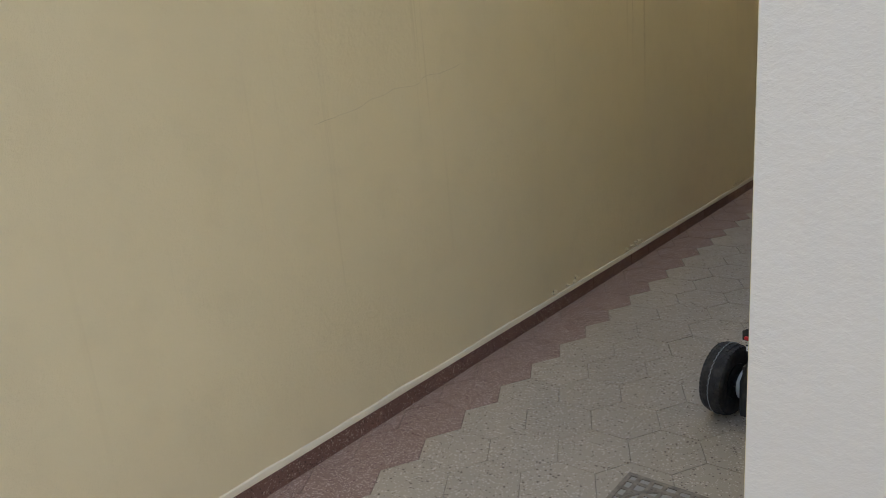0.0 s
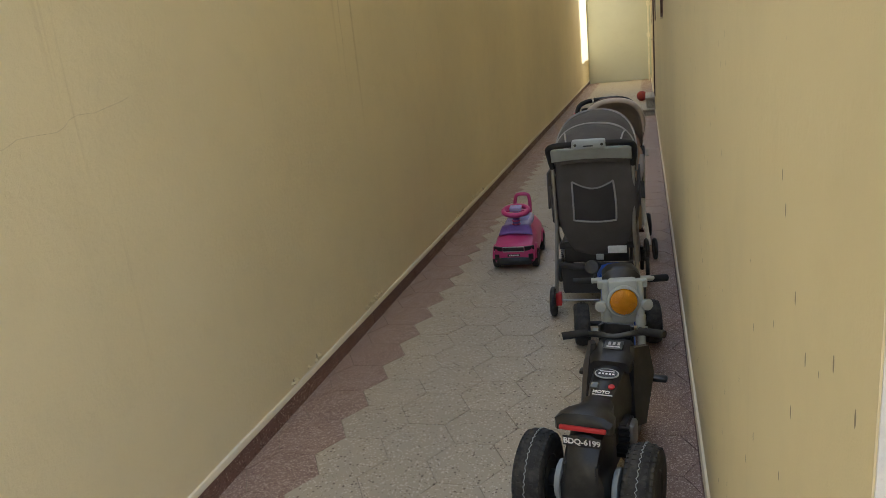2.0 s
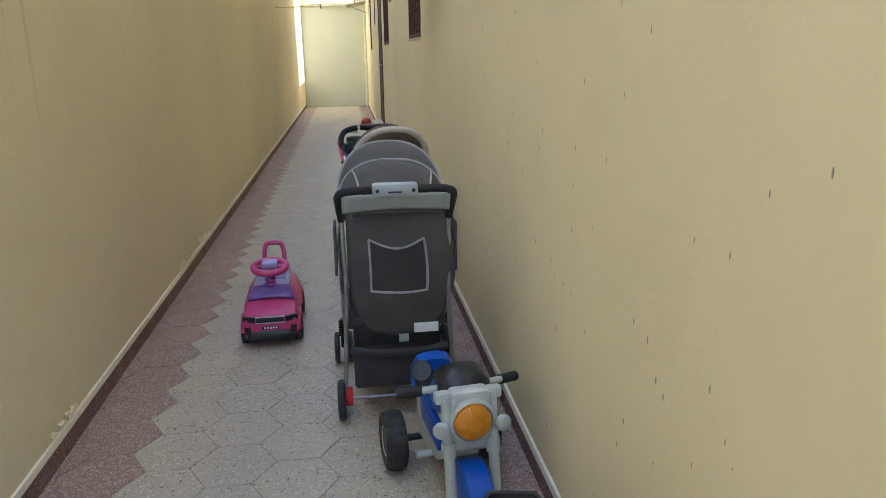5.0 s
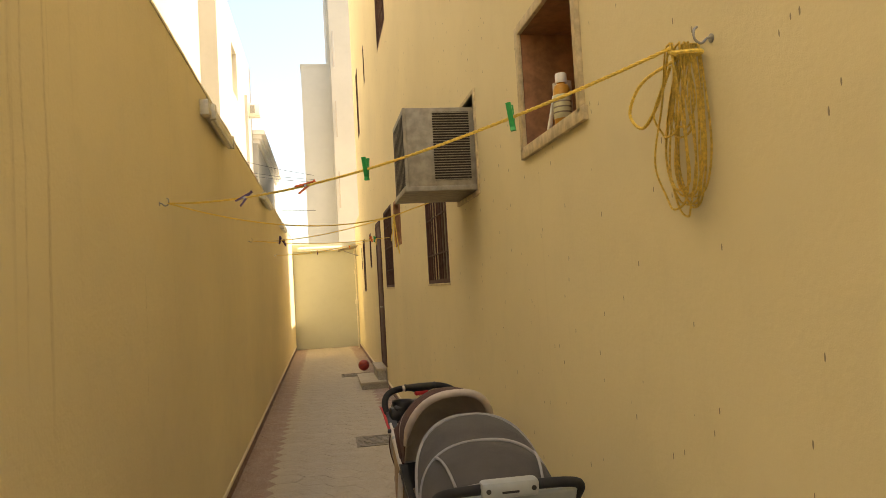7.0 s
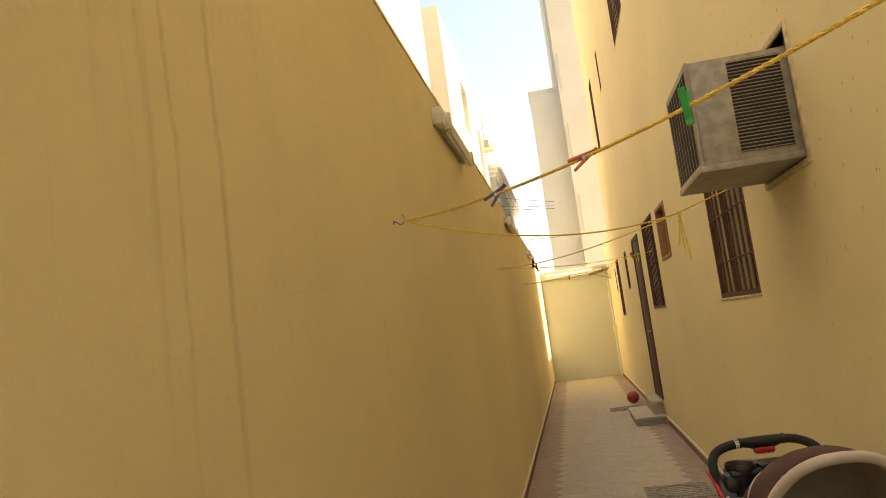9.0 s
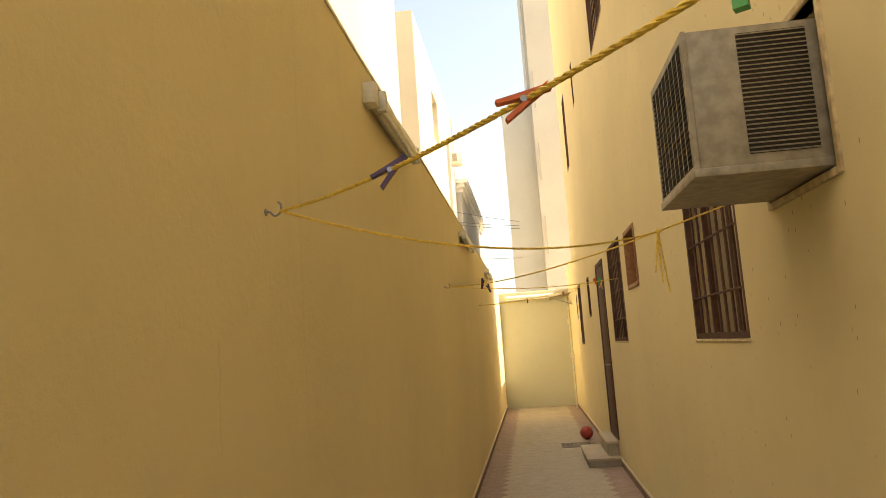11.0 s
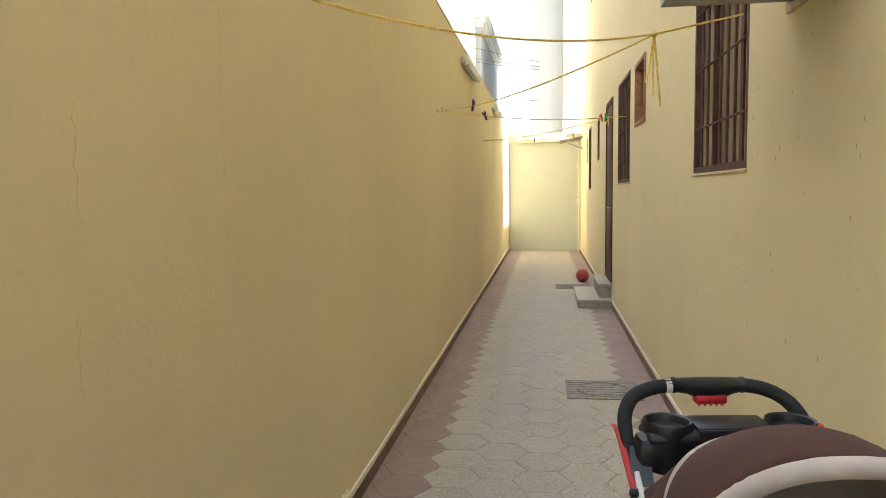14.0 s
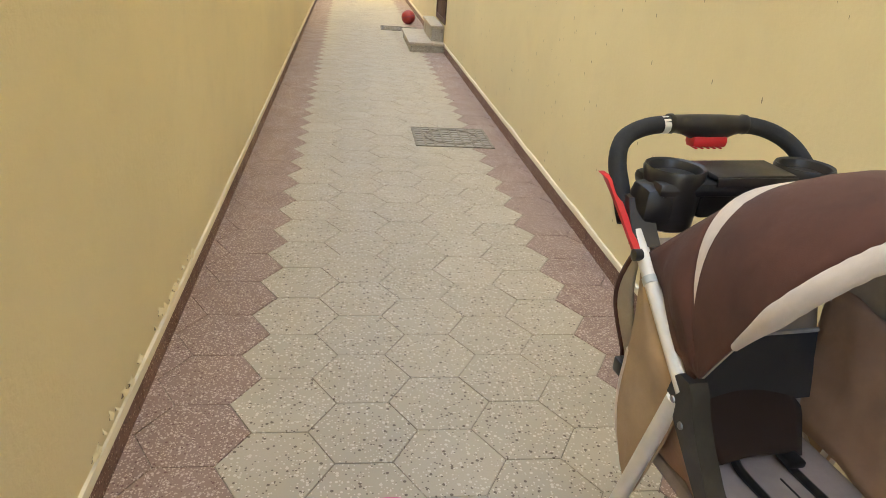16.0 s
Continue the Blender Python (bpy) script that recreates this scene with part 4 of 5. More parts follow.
part("footrest_bar", tubes([(-0.15, 0.58, 0.305), (0.15, 0.58, 0.305)], r=0.009), M_BLACK, moto)
part("front_mudguard", lathe(bmesh.new(), [(0.15, -0.05), (0.158, -0.05), (0.158, 0.05), (0.15, 0.05)], (0, 0.6, 0.14), (1, 0, 0), 24), M_BLACK, moto)
part("under_frame", loft(bmesh.new(), [section(0.05, 0.18, 0.05, 0.05), section(0.3, 0.17, 0.05, 0.06), section(0.47, 0.28, 0.04, 0.12)]), M_BLACK, moto)

# ---- silver and blue toy tricycle, facing the yard ----
trike = thing("toy_motorbike", pose(1.545, 4.84, 0, 0, 0, 187), "silver and blue plastic toy motorbike with an amber headlight", "toy motorbike")
for s in (-1, 1):
    wheel(trike, (0.19 * s, 0, 0.12), 0.12, 0.085, M_SILVER, 22)
part("axle", tubes([(-0.2, 0, 0.12), (0.2, 0, 0.12)], r=0.014), M_BLACK, trike)
wheel(trike, (0, 0.47, 0.115), 0.115, 0.07, M_SILVER, 20, name="front_wheel")
part("body", loft(bmesh.new(), [section(-0.1, 0.25, 0.07, 0.06), section(0.0, 0.24, 0.085, 0.1), section(0.12, 0.24, 0.075, 0.11), section(0.24, 0.27, 0.07, 0.12), section(0.36, 0.33, 0.055, 0.1)]), M_SILVER, trike)
part("seat", loft(bmesh.new(), [section(-0.12, 0.34, 0.07, 0.03), section(-0.03, 0.34, 0.085, 0.025), section(0.1, 0.355, 0.06, 0.02), section(0.16, 0.36, 0.05, 0.015)]), M_BLACK, trike)
part("tank", loft(bmesh.new(), [section(0.1, 0.38, 0.06, 0.04), section(0.2, 0.41, 0.085, 0.055), section(0.3, 0.43, 0.08, 0.05), section(0.36, 0.43, 0.05, 0.04)]), M_BLUE, trike, "glossy blue tank")
part("seat_back", loft(bmesh.new(), [section(-0.15, 0.35, 0.08, 0.06), section(-0.115, 0.36, 0.09, 0.072), section(-0.07, 0.355, 0.085, 0.06)]), M_BLUE, trike)
for s in (-1, 1):
    part("side_panel", boxes((0.07 * s - 0.012, 0.07 * s + 0.012, 0.02, 0.3, 0.22, 0.33), bevel=0.008), M_BLUE, trike)
    part("fork", tubes([(0.078 * s, 0.5, 0.06), (0.08 * s, 0.42, 0.5)], r=0.019, seg=14), M_SILVER, trike)
    part("fork_clamp", tubes([(0.079 * s, 0.455, 0.29), (0.0795 * s, 0.447, 0.34)], r=0.025, seg=14), M_SILVER, trike)
    part("signal", lathe(bmesh.new(), [(0.01, -0.02), (0.026, -0.012), (0.03, 0.0), (0.026, 0.012), (0.01, 0.016)], (0.108 * s, 0.47, 0.4), (0.3 * s, 1, 0), 18), M_SILVER, trike)
    part("shoulder", box(bmesh.new(), -0.028, 0.028, -0.02, 0.02, -0.02, 0.022, 0.01, pose(0.09 * s, 0.41, 0.49)), M_SILVER, trike)
    part("foot_peg", tubes([(0.08 * s, 0.2, 0.16), (0.14 * s, 0.2, 0.16)], r=0.014), M_SILVER, trike)
part("head_shell", box(bmesh.new(), -0.07, 0.07, 0.38, 0.455, 0.3, 0.52, 0.02), M_SILVER, trike)
lamp = part("headlight_ring", lathe(bmesh.new(), [(0.03, -0.03), (0.078, 0.0), (0.08, 0.016), (0.07, 0.024), (0.066, 0.016)], (0, 0.455, 0.42), (0, 1, 0), 32), M_SILVER, trike)
part("headlight_lens", lathe(bmesh.new(), [(0.066, 0.012), (0.062, 0.028), (0.045, 0.04), (0.02, 0.046), (0.002, 0.047)], (0, 0.455, 0.42), (0, 1, 0), 32), M_AMBER, lamp, "amber ribbed headlight lens")
bm = bmesh.new()
for k in range(32):
    t = 2 * math.pi * k / 32
    tube(bm, [(0.062 * math.cos(t), 0.455 + 0.0285, 0.42 + 0.062 * math.sin(t)), (0.045 * math.cos(t), 0.455 + 0.0405, 0.42 + 0.045 * math.sin(t)), (0.025 * math.cos(t), 0.455 + 0.0455, 0.42 + 0.025 * math.sin(t))], 0.0018, 5)
part("lens_ribs", bm, M_AMBER, lamp)
part("front_mudguard", lathe(bmesh.new(), [(0.122, -0.045), (0.132, -0.04), (0.135, 0), (0.132, 0.04), (0.122, 0.045)], (0, 0.47, 0.13), (1, 0, 0), 28), M_BLUE, trike, "blue front mudguard")
part("cowl", loft(bmesh.new(), [section(0.42, 0.475, 0.055, 0.025), section(0.37, 0.505, 0.092, 0.045), section(0.29, 0.515, 0.088, 0.045), section(0.22, 0.495, 0.055, 0.025)]), M_BLACK, trike, "black instrument cowl")
bar = part("handlebar", tubes(smooth_path([(-0.17, 0.27, 0.462), (-0.09, 0.33, 0.485), (0.09, 0.34, 0.49), (0.16, 0.33, 0.485)]), r=0.014), M_SILVER, trike)
part("grip", tubes([(-0.235, 0.235, 0.45), (-0.23, 0.238, 0.451), (-0.14, 0.285, 0.466)], r=0.018), M_FOAM, bar)
part("grip", tubes([(0.228, 0.31, 0.477), (0.223, 0.311, 0.478), (0.14, 0.335, 0.486)], r=0.018), M_FOAM, bar)
part("mirror", lathe(bmesh.new(), [(0.02, -0.008), (0.038, 0), (0.033, 0.008), (0.004, 0.01)], (0.135, 0.31, 0.55), (0.3, 1, 0.5), 20), M_BLACK, trike, "black round mirror")
part("mirror_stem", tubes([(0.12, 0.335, 0.49), (0.132, 0.312, 0.535)], r=0.007), M_BLACK, trike)

# ---- pink ride-on car ----
car = thing("ride_on_car", pose(0.738, 6.488, 0, 0, 0, 182) @ Matrix.Diagonal((1.04, 1.12, 1.05, 1)), "pink plastic ride-on toy car with purple windscreen and seat", "toy car")


def car_section(y, z0, z1, w, k):
    return [Vector((x * w, y, z0 + v * (z1 - z0))) for x, v in ((-0.92, 0), (0.92, 0), (1, 0.25), (0.98, 0.62), (k, 0.93), (k * 0.6, 1), (-k * 0.6, 1), (-k, 0.93), (-0.98, 0.62), (-1, 0.25))]


part("body", loft(bmesh.new(), [car_section(y, a, b, w, k) for y, a, b, w, k in ((0.315, 0.09, 0.16, 0.125, 0.85), (0.305, 0.07, 0.185, 0.145, 0.88), (0.26, 0.06, 0.205, 0.155, 0.86), (0.14, 0.06, 0.225, 0.158, 0.8), (0.09, 0.06, 0.26, 0.158, 0.72), (-0.02, 0.06, 0.265, 0.155, 0.68), (-0.2, 0.06, 0.27, 0.155, 0.68), (-0.29, 0.08, 0.26, 0.14, 0.7))]), M_PINK, car)
bm = sheet(bmesh.new(), lambda u, v: ((u - 0.5) * (0.25 - 0.035 * v), 0.165 - 0.075 * v, 0.226 + 0.05 * v + 0.012 * math.sin(u * math.pi)), 10, 4)
thick(part("windscreen", bm, M_PURPLE, car, "glossy purple windscreen"), 0.008)
part("seat", loft(bmesh.new(), [car_section(y, 0.25, b, w, 0.8) for y, b, w in ((0.08, 0.275, 0.09), (0.05, 0.292, 0.1), (-0.08, 0.29, 0.105), (-0.2, 0.3, 0.1), (-0.25, 0.285, 0.08))]), M_LILAC, car, "shiny lilac seat")
for k in range(6):
    part("seat_rib", tubes([(-0.075, 0.0 - 0.035 * k, 0.292), (0, 0.0 - 0.035 * k, 0.2985), (0.075, 0.0 - 0.035 * k, 0.292)], r=0.006, seg=6), M_LILAC, car)
part("back_handle", tubes(smooth_path([(-0.062, -0.25, 0.25), (-0.06, -0.285, 0.34), (-0.052, -0.3, 0.4), (-0.03, -0.305, 0.42), (0.03, -0.305, 0.42), (0.052, -0.3, 0.4), (0.06, -0.285, 0.34), (0.062, -0.25, 0.25)]), r=0.014), M_PINK, car, "pink push handle")
part("column", tubes([(0, 0.09, 0.25), (0, 0.075, 0.37)], r=0.028), M_PURPLE, car)
for k in range(3):
    part("column_ring", tubes(ring((0, 0.087 - 0.004 * k, 0.29 + 0.025 * k), Vector((1, 0, 0)), Vector((0, 1, 0)), 0.028, 20), r=0.005, seg=6), M_PINK, car)
wheel_top = part("steering_wheel", tubes([(0.092 * math.cos(t), 0.072 + 0.07 * math.sin(t), 0.385 - 0.018 * math.sin(t)) for t in np.linspace(0, 2 * math.pi, 33)], r=0.018), M_PINK, car, "thick pink steering wheel")
part("spoke", boxes((-0.08, 0.08, 0.055, 0.09, 0.378, 0.392), bevel=0.005), M_PINK, wheel_top)
part("horn_pad", box(bmesh.new(), -0.045, 0.045, -0.035, 0.03, 0, 0.035, 0.01, pose(0, 0.072, 0.385, -8, 0, 0)), M_LILAC, wheel_top, "lilac horn pad")
part("grille", boxes((-0.075, 0.075, 0.3, 0.318, 0.15, 0.178), bevel=0.004), M_BLACK, car)
for a in ((-0.077, 0.077, 0.31, 0.3185, 0.178, 0.183), (-0.077, 0.077, 0.31, 0.3185, 0.145, 0.15)):
    part("grille_trim", boxes(a), M_SILVER, car)
part("bumper", loft(bmesh.new(), [car_section(y, a, b, w, 0.9) for y, a, b, w in ((0.328, 0.06, 0.095, 0.1), (0.32, 0.05, 0.105, 0.125), (0.27, 0.045, 0.1, 0.14))]), M_BLACK, car, "black front bumper")
part("number_plate", boxes((-0.045, 0.045, 0.316, 0.3185, 0.112, 0.128)), M_BLACK, car)
for k in range(5):
    part("marking", boxes((-0.036 + 0.015 * k, -0.026 + 0.015 * k, 0.3186, 0.3192, 0.115, 0.125)), M_LETTER, car)
for s in (-1, 1):
    part("headlight", box(bmesh.new(), -0.036, 0.036, -0.01, 0.01, -0.016, 0.016, 0.005, pose(0.112 * s, 0.303, 0.168, 0, 0, -26 * s)), M_BLACK, car, "dark headlight")
    part("fog_vent", box(bmesh.new(), -0.018, 0.018, -0.008, 0.008, -0.025, 0.022, 0.006, pose(0.122 * s, 0.31, 0.108, 0, 0, -22 * s)), M_BLACK, car)
    for y in (0.2, -0.2):
        wheel(car, (0.142 * s, y, 0.068), 0.068, 0.05, M_GREYP, 16)
        part("wheel_arch", tubes([(0.148 * s, y + 0.08 * math.cos(t), 0.078 + 0.082 * math.sin(t)) for t in np.linspace(0.1, 3.04, 14)], r=0.015, seg=8), M_PINK, car)


# ---- strollers ----
def bow_point(pivot, ang, phi, half, reach, drop=0.0):
    """A canopy bow: phi 0..1 from side to side, tilted forward by ang about the pivots' axis."""
    t = math.pi * phi
    c, s = math.cos(t), math.sin(t)
    x = -half * math.copysign(abs(c) ** 0.84, c) * (0.84 + 0.16 * s)
    d = reach * abs(s) ** 0.84
    return Vector((x, pivot[0] + d * math.cos(ang), pivot[1] + d * math.sin(ang) - drop))


def canopy(parent, mat, pivot, half, stations, name="canopy", label=""):
    """Fabric stretched over bows; stations are (angle, reach)."""
    fine = smooth_path([(a, r, 0) for a, r in stations], 5)
    bm = sheet(bmesh.new(), lambda u, v: bow_point(pivot, fine[round(v * (len(fine) - 1))].x, u, half, fine[round(v * (len(fine) - 1))].y + 0.008 * noise.noise(Vector((u * 6, v * 5, half * 40))) + 0.005 * noise.noise(Vector((u * 17 + v * 6, v * 7, half * 30)))), 30, len(fine) - 1)
    ob = part(name, bm, mat, parent, label, 60)
    return thick(ob, 0.005)


def bow(parent, mat, pivot, half, ang, reach, r, name, label="", lo=0.0, hi=1.0):
    return part(name, tubes([bow_point(pivot, ang, lo + (hi - lo) * k / 40, half, reach) for k in range(41)], r=r, seg=10), mat, parent, label)


# grey stroller, pushed away from the yard
st = thing("stroller", pose(1.418, 5.0, 0), "grey fabric stroller with folded back bag and black foam handle", "stroller", "strollers")
hb = part("handle", tubes(smooth_path([(-0.23, 0.25, 0.93), (-0.238, 0.2, 1.0), (-0.236, 0.145, 1.055), (-0.19, 0.125, 1.075), (-0.06, 0.122, 1.08), (0.06, 0.122, 1.08), (0.19, 0.125, 1.075), (0.236, 0.145, 1.055), (0.238, 0.2, 1.0), (0.23, 0.25, 0.93)]), r=0.0165, seg=12), M_FOAM, st, "black foam handle")
con = part("handle_console", box(bmesh.new(), -0.1, 0.088, 0.094, 0.154, 1.05, 1.104, 0.014), M_GREYP, hb, "pale grey plastic console")
part("release_slot", boxes((-0.035, 0.02, 0.0915, 0.0935, 1.067, 1.074)), M_BLACK, con)
for x in (-0.078, 0.068):
    part("screw", lathe(bmesh.new(), [(0.008, 0), (0.008, 0.003), (0.003, 0.003)], (x, 0.094, 1.077), (0, -1, 0), 12), M_BLACK, con)
part("steel_sleeve", tubes([(-0.125, 0.124, 1.078), (-0.09, 0.124, 1.08)], r=0.012), M_STEEL, hb)
bm = sheet(bmesh.new(), lambda u, v: ((u - 0.5) * 0.45, 0.145 + 0.04 * v, 1.05 - 0.075 * v + 0.012 * math.sin(u * math.pi) * v), 20, 6)
thick(part("tray", bm, M_GREYP, st, "pale grey moulded tray"), 0.012)
for s in (-1, 1):
    part("rear_leg", tubes([(0.23 * s, 0.25, 0.93), (0.225 * s, 0.25, 0.55), (0.25 * s, 0.25, 0.11)], r=0.011), M_STEEL, st)
    part("front_leg", tubes([(0.232 * s, 0.26, 0.8), (0.24 * s, 0.4, 0.48), (0.24 * s, 0.86, 0.16)], r=0.012), M_STEEL, st)
    spoke_wheel(st, (0.268 * s, 0.25, 0.092), 0.092, 0.034, M_BLACK)
    part("brake_bracket", box(bmesh.new(), 0.235 * s - 0.018, 0.235 * s + 0.018, 0.225, 0.275, 0.07, 0.15, 0.006), M_REDP, st, "red brake bracket")
    for d in (-0.035, 0.035):
        spoke_wheel(st, (0.26 * s + d, 0.9, 0.082), 0.082, 0.026, M_BLACK)
    part("suspension_spring", tubes([(0.26 * s + 0.02 * math.cos(k * 0.9), 0.88 + 0.02 * math.sin(k * 0.9), 0.15 + 0.0022 * k) for k in range(40)], r=0.006, seg=6), M_BLACK, st)
    part("front_fork", tubes([(0.26 * s, 0.9, 0.082), (0.26 * s, 0.88, 0.25)], r=0.014), M_BLACK, st)
part("axle", tubes([(-0.26, 0.25, 0.1), (0.26, 0.25, 0.1)], r=0.007), M_STEEL, st)


def bag_point(u, v):
    low = max(0.0, (v - 0.55) / 0.45) ** 2.2
    left = 0.208 - 0.085 * low
    right = 0.205 + 0.05 * math.sin(min(1.0, v * 1.3) * math.pi * 0.75) - 0.095 * low
    bulge = 0.06 * math.sin(min(1, v * 1.05) * math.pi) * math.sin(u * math.pi) ** 0.6
    fold = 0.008 * noise.noise(Vector((u * 4, v * 3, 1.5))) + 0.004 * noise.noise(Vector((u * 3, v * 11, 4.5)))
    return Vector((-left + (left + right) * u, 0.245 + 0.04 * v - bulge + fold, 0.975 - 0.565 * v - 0.03 * math.sin(u * math.pi) * v))


thick(part("back_bag", sheet(bmesh.new(), bag_point, 24, 24), M_GREYF, st, "sagging dark grey fabric back panel", 60), 0.012)
edge = [bag_point(0, v / 24) for v in range(25)] + [bag_point(u / 24, 1) for u in range(25)] + [bag_point(1, 1 - v / 24) for v in range(25)]
part("edge_piping", tubes(edge, r=0.005, seg=6), M_DARKF, st)
off = Vector((0, -0.009, 0))
pocket = part("pocket", sheet(bmesh.new(), lambda u, v: bag_point(0.2 + 0.53 * u, 0.22 + 0.4 * v - (0.06 * math.sin(u * math.pi) * -(1 - v))) + off, 12, 10), M_DARKF, st, "black mesh pocket")
rim = [bag_point(0.2 + 0.53 * u / 12, 0.22 + 0.06 * math.sin(u / 12 * math.pi)) for u in range(13)] + [bag_point(0.73, 0.22 + 0.4 * v / 12) for v in range(13)] + [bag_point(0.73 - 0.53 * u / 12, 0.62) for u in range(13)] + [bag_point(0.2, 0.62 - 0.4 * v / 12) for v in range(13)]
part("pocket_piping", tubes([p + off * 1.2 for p in rim], r=0.0055, seg=6), M_PIPE, pocket, "silver grey piping")
PIV = (0.46, 0.852)
can = canopy(st, M_GREYF, PIV, 0.283, [(2.75, 0.29), (2.3, 0.265), (1.8, 0.265), (1.3, 0.295), (1.05, 0.375), (0.83, 0.46)], "canopy", "grey fabric canopy with silver piping")
bow(can, M_PIPE, PIV, 0.286, 2.3, 0.269, 0.005, "piping")
bow(can, M_PIPE, PIV, 0.287, 1.3, 0.30, 0.006, "piping")
bow(can, M_PIPE, PIV, 0.286, 0.83, 0.464, 0.009, "piping")
for s in (0.3, 0.72):
    part("piping", tubes([bow_point(PIV, 2.5 - 1.2 * k / 8, s + (0.5 - s) * 0.3 * (1 - k / 8), 0.29, 0.279 + 0.022 * (k / 8) ** 2) for k in range(9)], r=0.005, seg=6), M_PIPE, can)
for s in (-1, 1):
    bm = sheet(bmesh.new(), lambda u, v: (s * (0.25 - 0.01 * v), 0.24 + 0.4 * u, 0.82 - 0.36 * v * (0.6 + 0.4 * u)), 6, 6)
    thick(part("side_panel", bm, M_GREYF, st), 0.008)
    part("side_flap", box(bmesh.new(), 0.262 * s - 0.006, 0.262 * s + 0.006, 0.25, 0.4, 0.68, 0.9, 0.005), M_GREYF, st)
bm = sheet(bmesh.new(), lambda u, v: ((u - 0.5) * 0.44, 0.3 + 0.5 * v, 0.43 - 0.02 * math.sin(math.pi * v)), 6, 8)
thick(part("seat_pad", bm, M_DARKF, st), 0.03)
bm = boxes((-0.2, 0.2, 0.235, 0.8, 0.15, 0.17), (-0.205, 0.205, 0.235, 0.255, 0.16, 0.33), (-0.205, -0.19, 0.24, 0.8, 0.16, 0.33), (0.19, 0.205, 0.24, 0.8, 0.16, 0.33), bevel=0.006)
part("basket", bm, M_DARKF, st, "black fabric storage basket")
part("basket_rim", tubes([(-0.215, 0.24, 0.335), (-0.1, 0.22, 0.322), (0.1, 0.22, 0.322), (0.215, 0.24, 0.335)], r=0.018), M_DARKF, st)
part("under_panel", boxes((-0.19, 0.19, 0.3, 0.31, 0.33, 0.46)), M_BLACK, st)
part("strap_buckle", boxes((0.0, 0.045, 0.255, 0.27, 0.355, 0.39), bevel=0.004), M_GREYP, st)
part("care_label", boxes((0.07, 0.18, 0.262, 0.265, 0.395, 0.44)), M_LETTER, st, "white care label")

# brown stroller, facing the grey one
st = thing("stroller", pose(1.42, 7.13, 0, 0, 0, 187), "brown and cream stroller with black cup tray and red levers", "stroller", "strollers")
hb = part("handle", tubes(smooth_path([(0.233, 0.06, 0.96), (0.237, 0.02, 1.02), (0.232, -0.02, 1.065), (0.205, -0.055, 1.1), (0.15, -0.072, 1.12), (0.07, -0.08, 1.126), (-0.07, -0.08, 1.126), (-0.14, -0.072, 1.118), (-0.19, -0.05, 1.095), (-0.215, -0.015, 1.06), (-0.222, 0.02, 1.02), (-0.22, 0.06, 0.96)]), r=0.0185, seg=14), M_FOAM, st, "black foam arched handle")


def oval(x, y, z, ry, rz, belly):
    """A cross-section of the grip housing, fuller below by belly."""
    return [Vector((x, y + ry * math.cos(t), z + (rz if math.sin(t) > 0 else rz + belly) * math.sin(t))) for t in (2 * math.pi * k / 16 for k in range(16))]


sleeve = part("grip_housing", loft(bmesh.new(), [oval(x, -0.08, 1.127, ry, rz, b) for x, ry, rz, b in ((0.098, 0.012, 0.012, 0), (0.096, 0.021, 0.02, 0.002), (0.088, 0.022, 0.021, 0.002), (0.084, 0.02, 0.018, 0.002), (0.055, 0.021, 0.019, 0.006), (0.03, 0.023, 0.02, 0.016), (0.0, 0.024, 0.02, 0.019), (-0.04, 0.023, 0.02, 0.016), (-0.065, 0.021, 0.019, 0.006), (-0.082, 0.02, 0.018, 0.002), (-0.086, 0.022, 0.021, 0.002), (-0.094, 0.021, 0.02, 0.002), (-0.096, 0.012, 0.012, 0))]), M_BLACK, hb, "scuffed black grip housing", 50)
part("release_grip", box(bmesh.new(), -0.047, 0.038, -0.098, -0.058, 1.078, 1.104, 0.009), M_REDP, sleeve, "red release grip")
for k in range(5):
    part("grip_rib", box(bmesh.new(), -0.036 + 0.015 * k, -0.03 + 0.015 * k, -0.0985, -0.06, 1.0755, 1.0785, 0.001), M_REDP, sleeve)
part("bare_tube", tubes([(0.099, -0.0785, 1.1245), (0.115, -0.0768, 1.1235)], r=0.0194), M_CHALK, hb)
tray = part("cup_tray", box(bmesh.new(), -0.215, 0.205, 0.0, 0.115, 1.026, 1.058, 0.014), M_BLACK, st, "black plastic tray with two cup holders")
part("tray_lid", box(bmesh.new(), -0.098, 0.085, 0.004, 0.112, 1.0585, 1.072, 0.006), M_BLACK, tray, "scuffed black tray lid")
part("lid_lip", box(bmesh.new(), -0.098, 0.085, 0.1125, 0.117, 1.05, 1.068, 0.002), M_BLACK, tray)
for x in (0.146, -0.156):
    part("cup_holder", lathe(bmesh.new(), [(0.03, 0.945), (0.052, 0.955), (0.06, 1.05), (0.062, 1.07), (0.059, 1.077), (0.053, 1.074), (0.048, 1.06), (0.04, 0.965), (0.002, 0.96)], (x, 0.058, 0), (0, 0, 1), 32), M_BLACK, tray)
for s in (-1, 1):
    part("tray_shoulder", box(bmesh.new(), 0.185 * s - 0.04, 0.185 * s + 0.045, 0.025, 0.112, 0.96, 1.05, 0.03), M_BLACK, tray)
part("tray_pocket", box(bmesh.new(), -0.12, 0.1, 0.015, 0.095, 0.975, 1.027, 0.012), M_BLACK, tray)
FRONT_EDGE = smooth_path([(0.0, a, b) for a, b in ((0.15, 0.93), (0.25, 0.84), (0.35, 0.745), (0.335, 0.66), (0.3, 0.55), (0.27, 0.46))], 4)
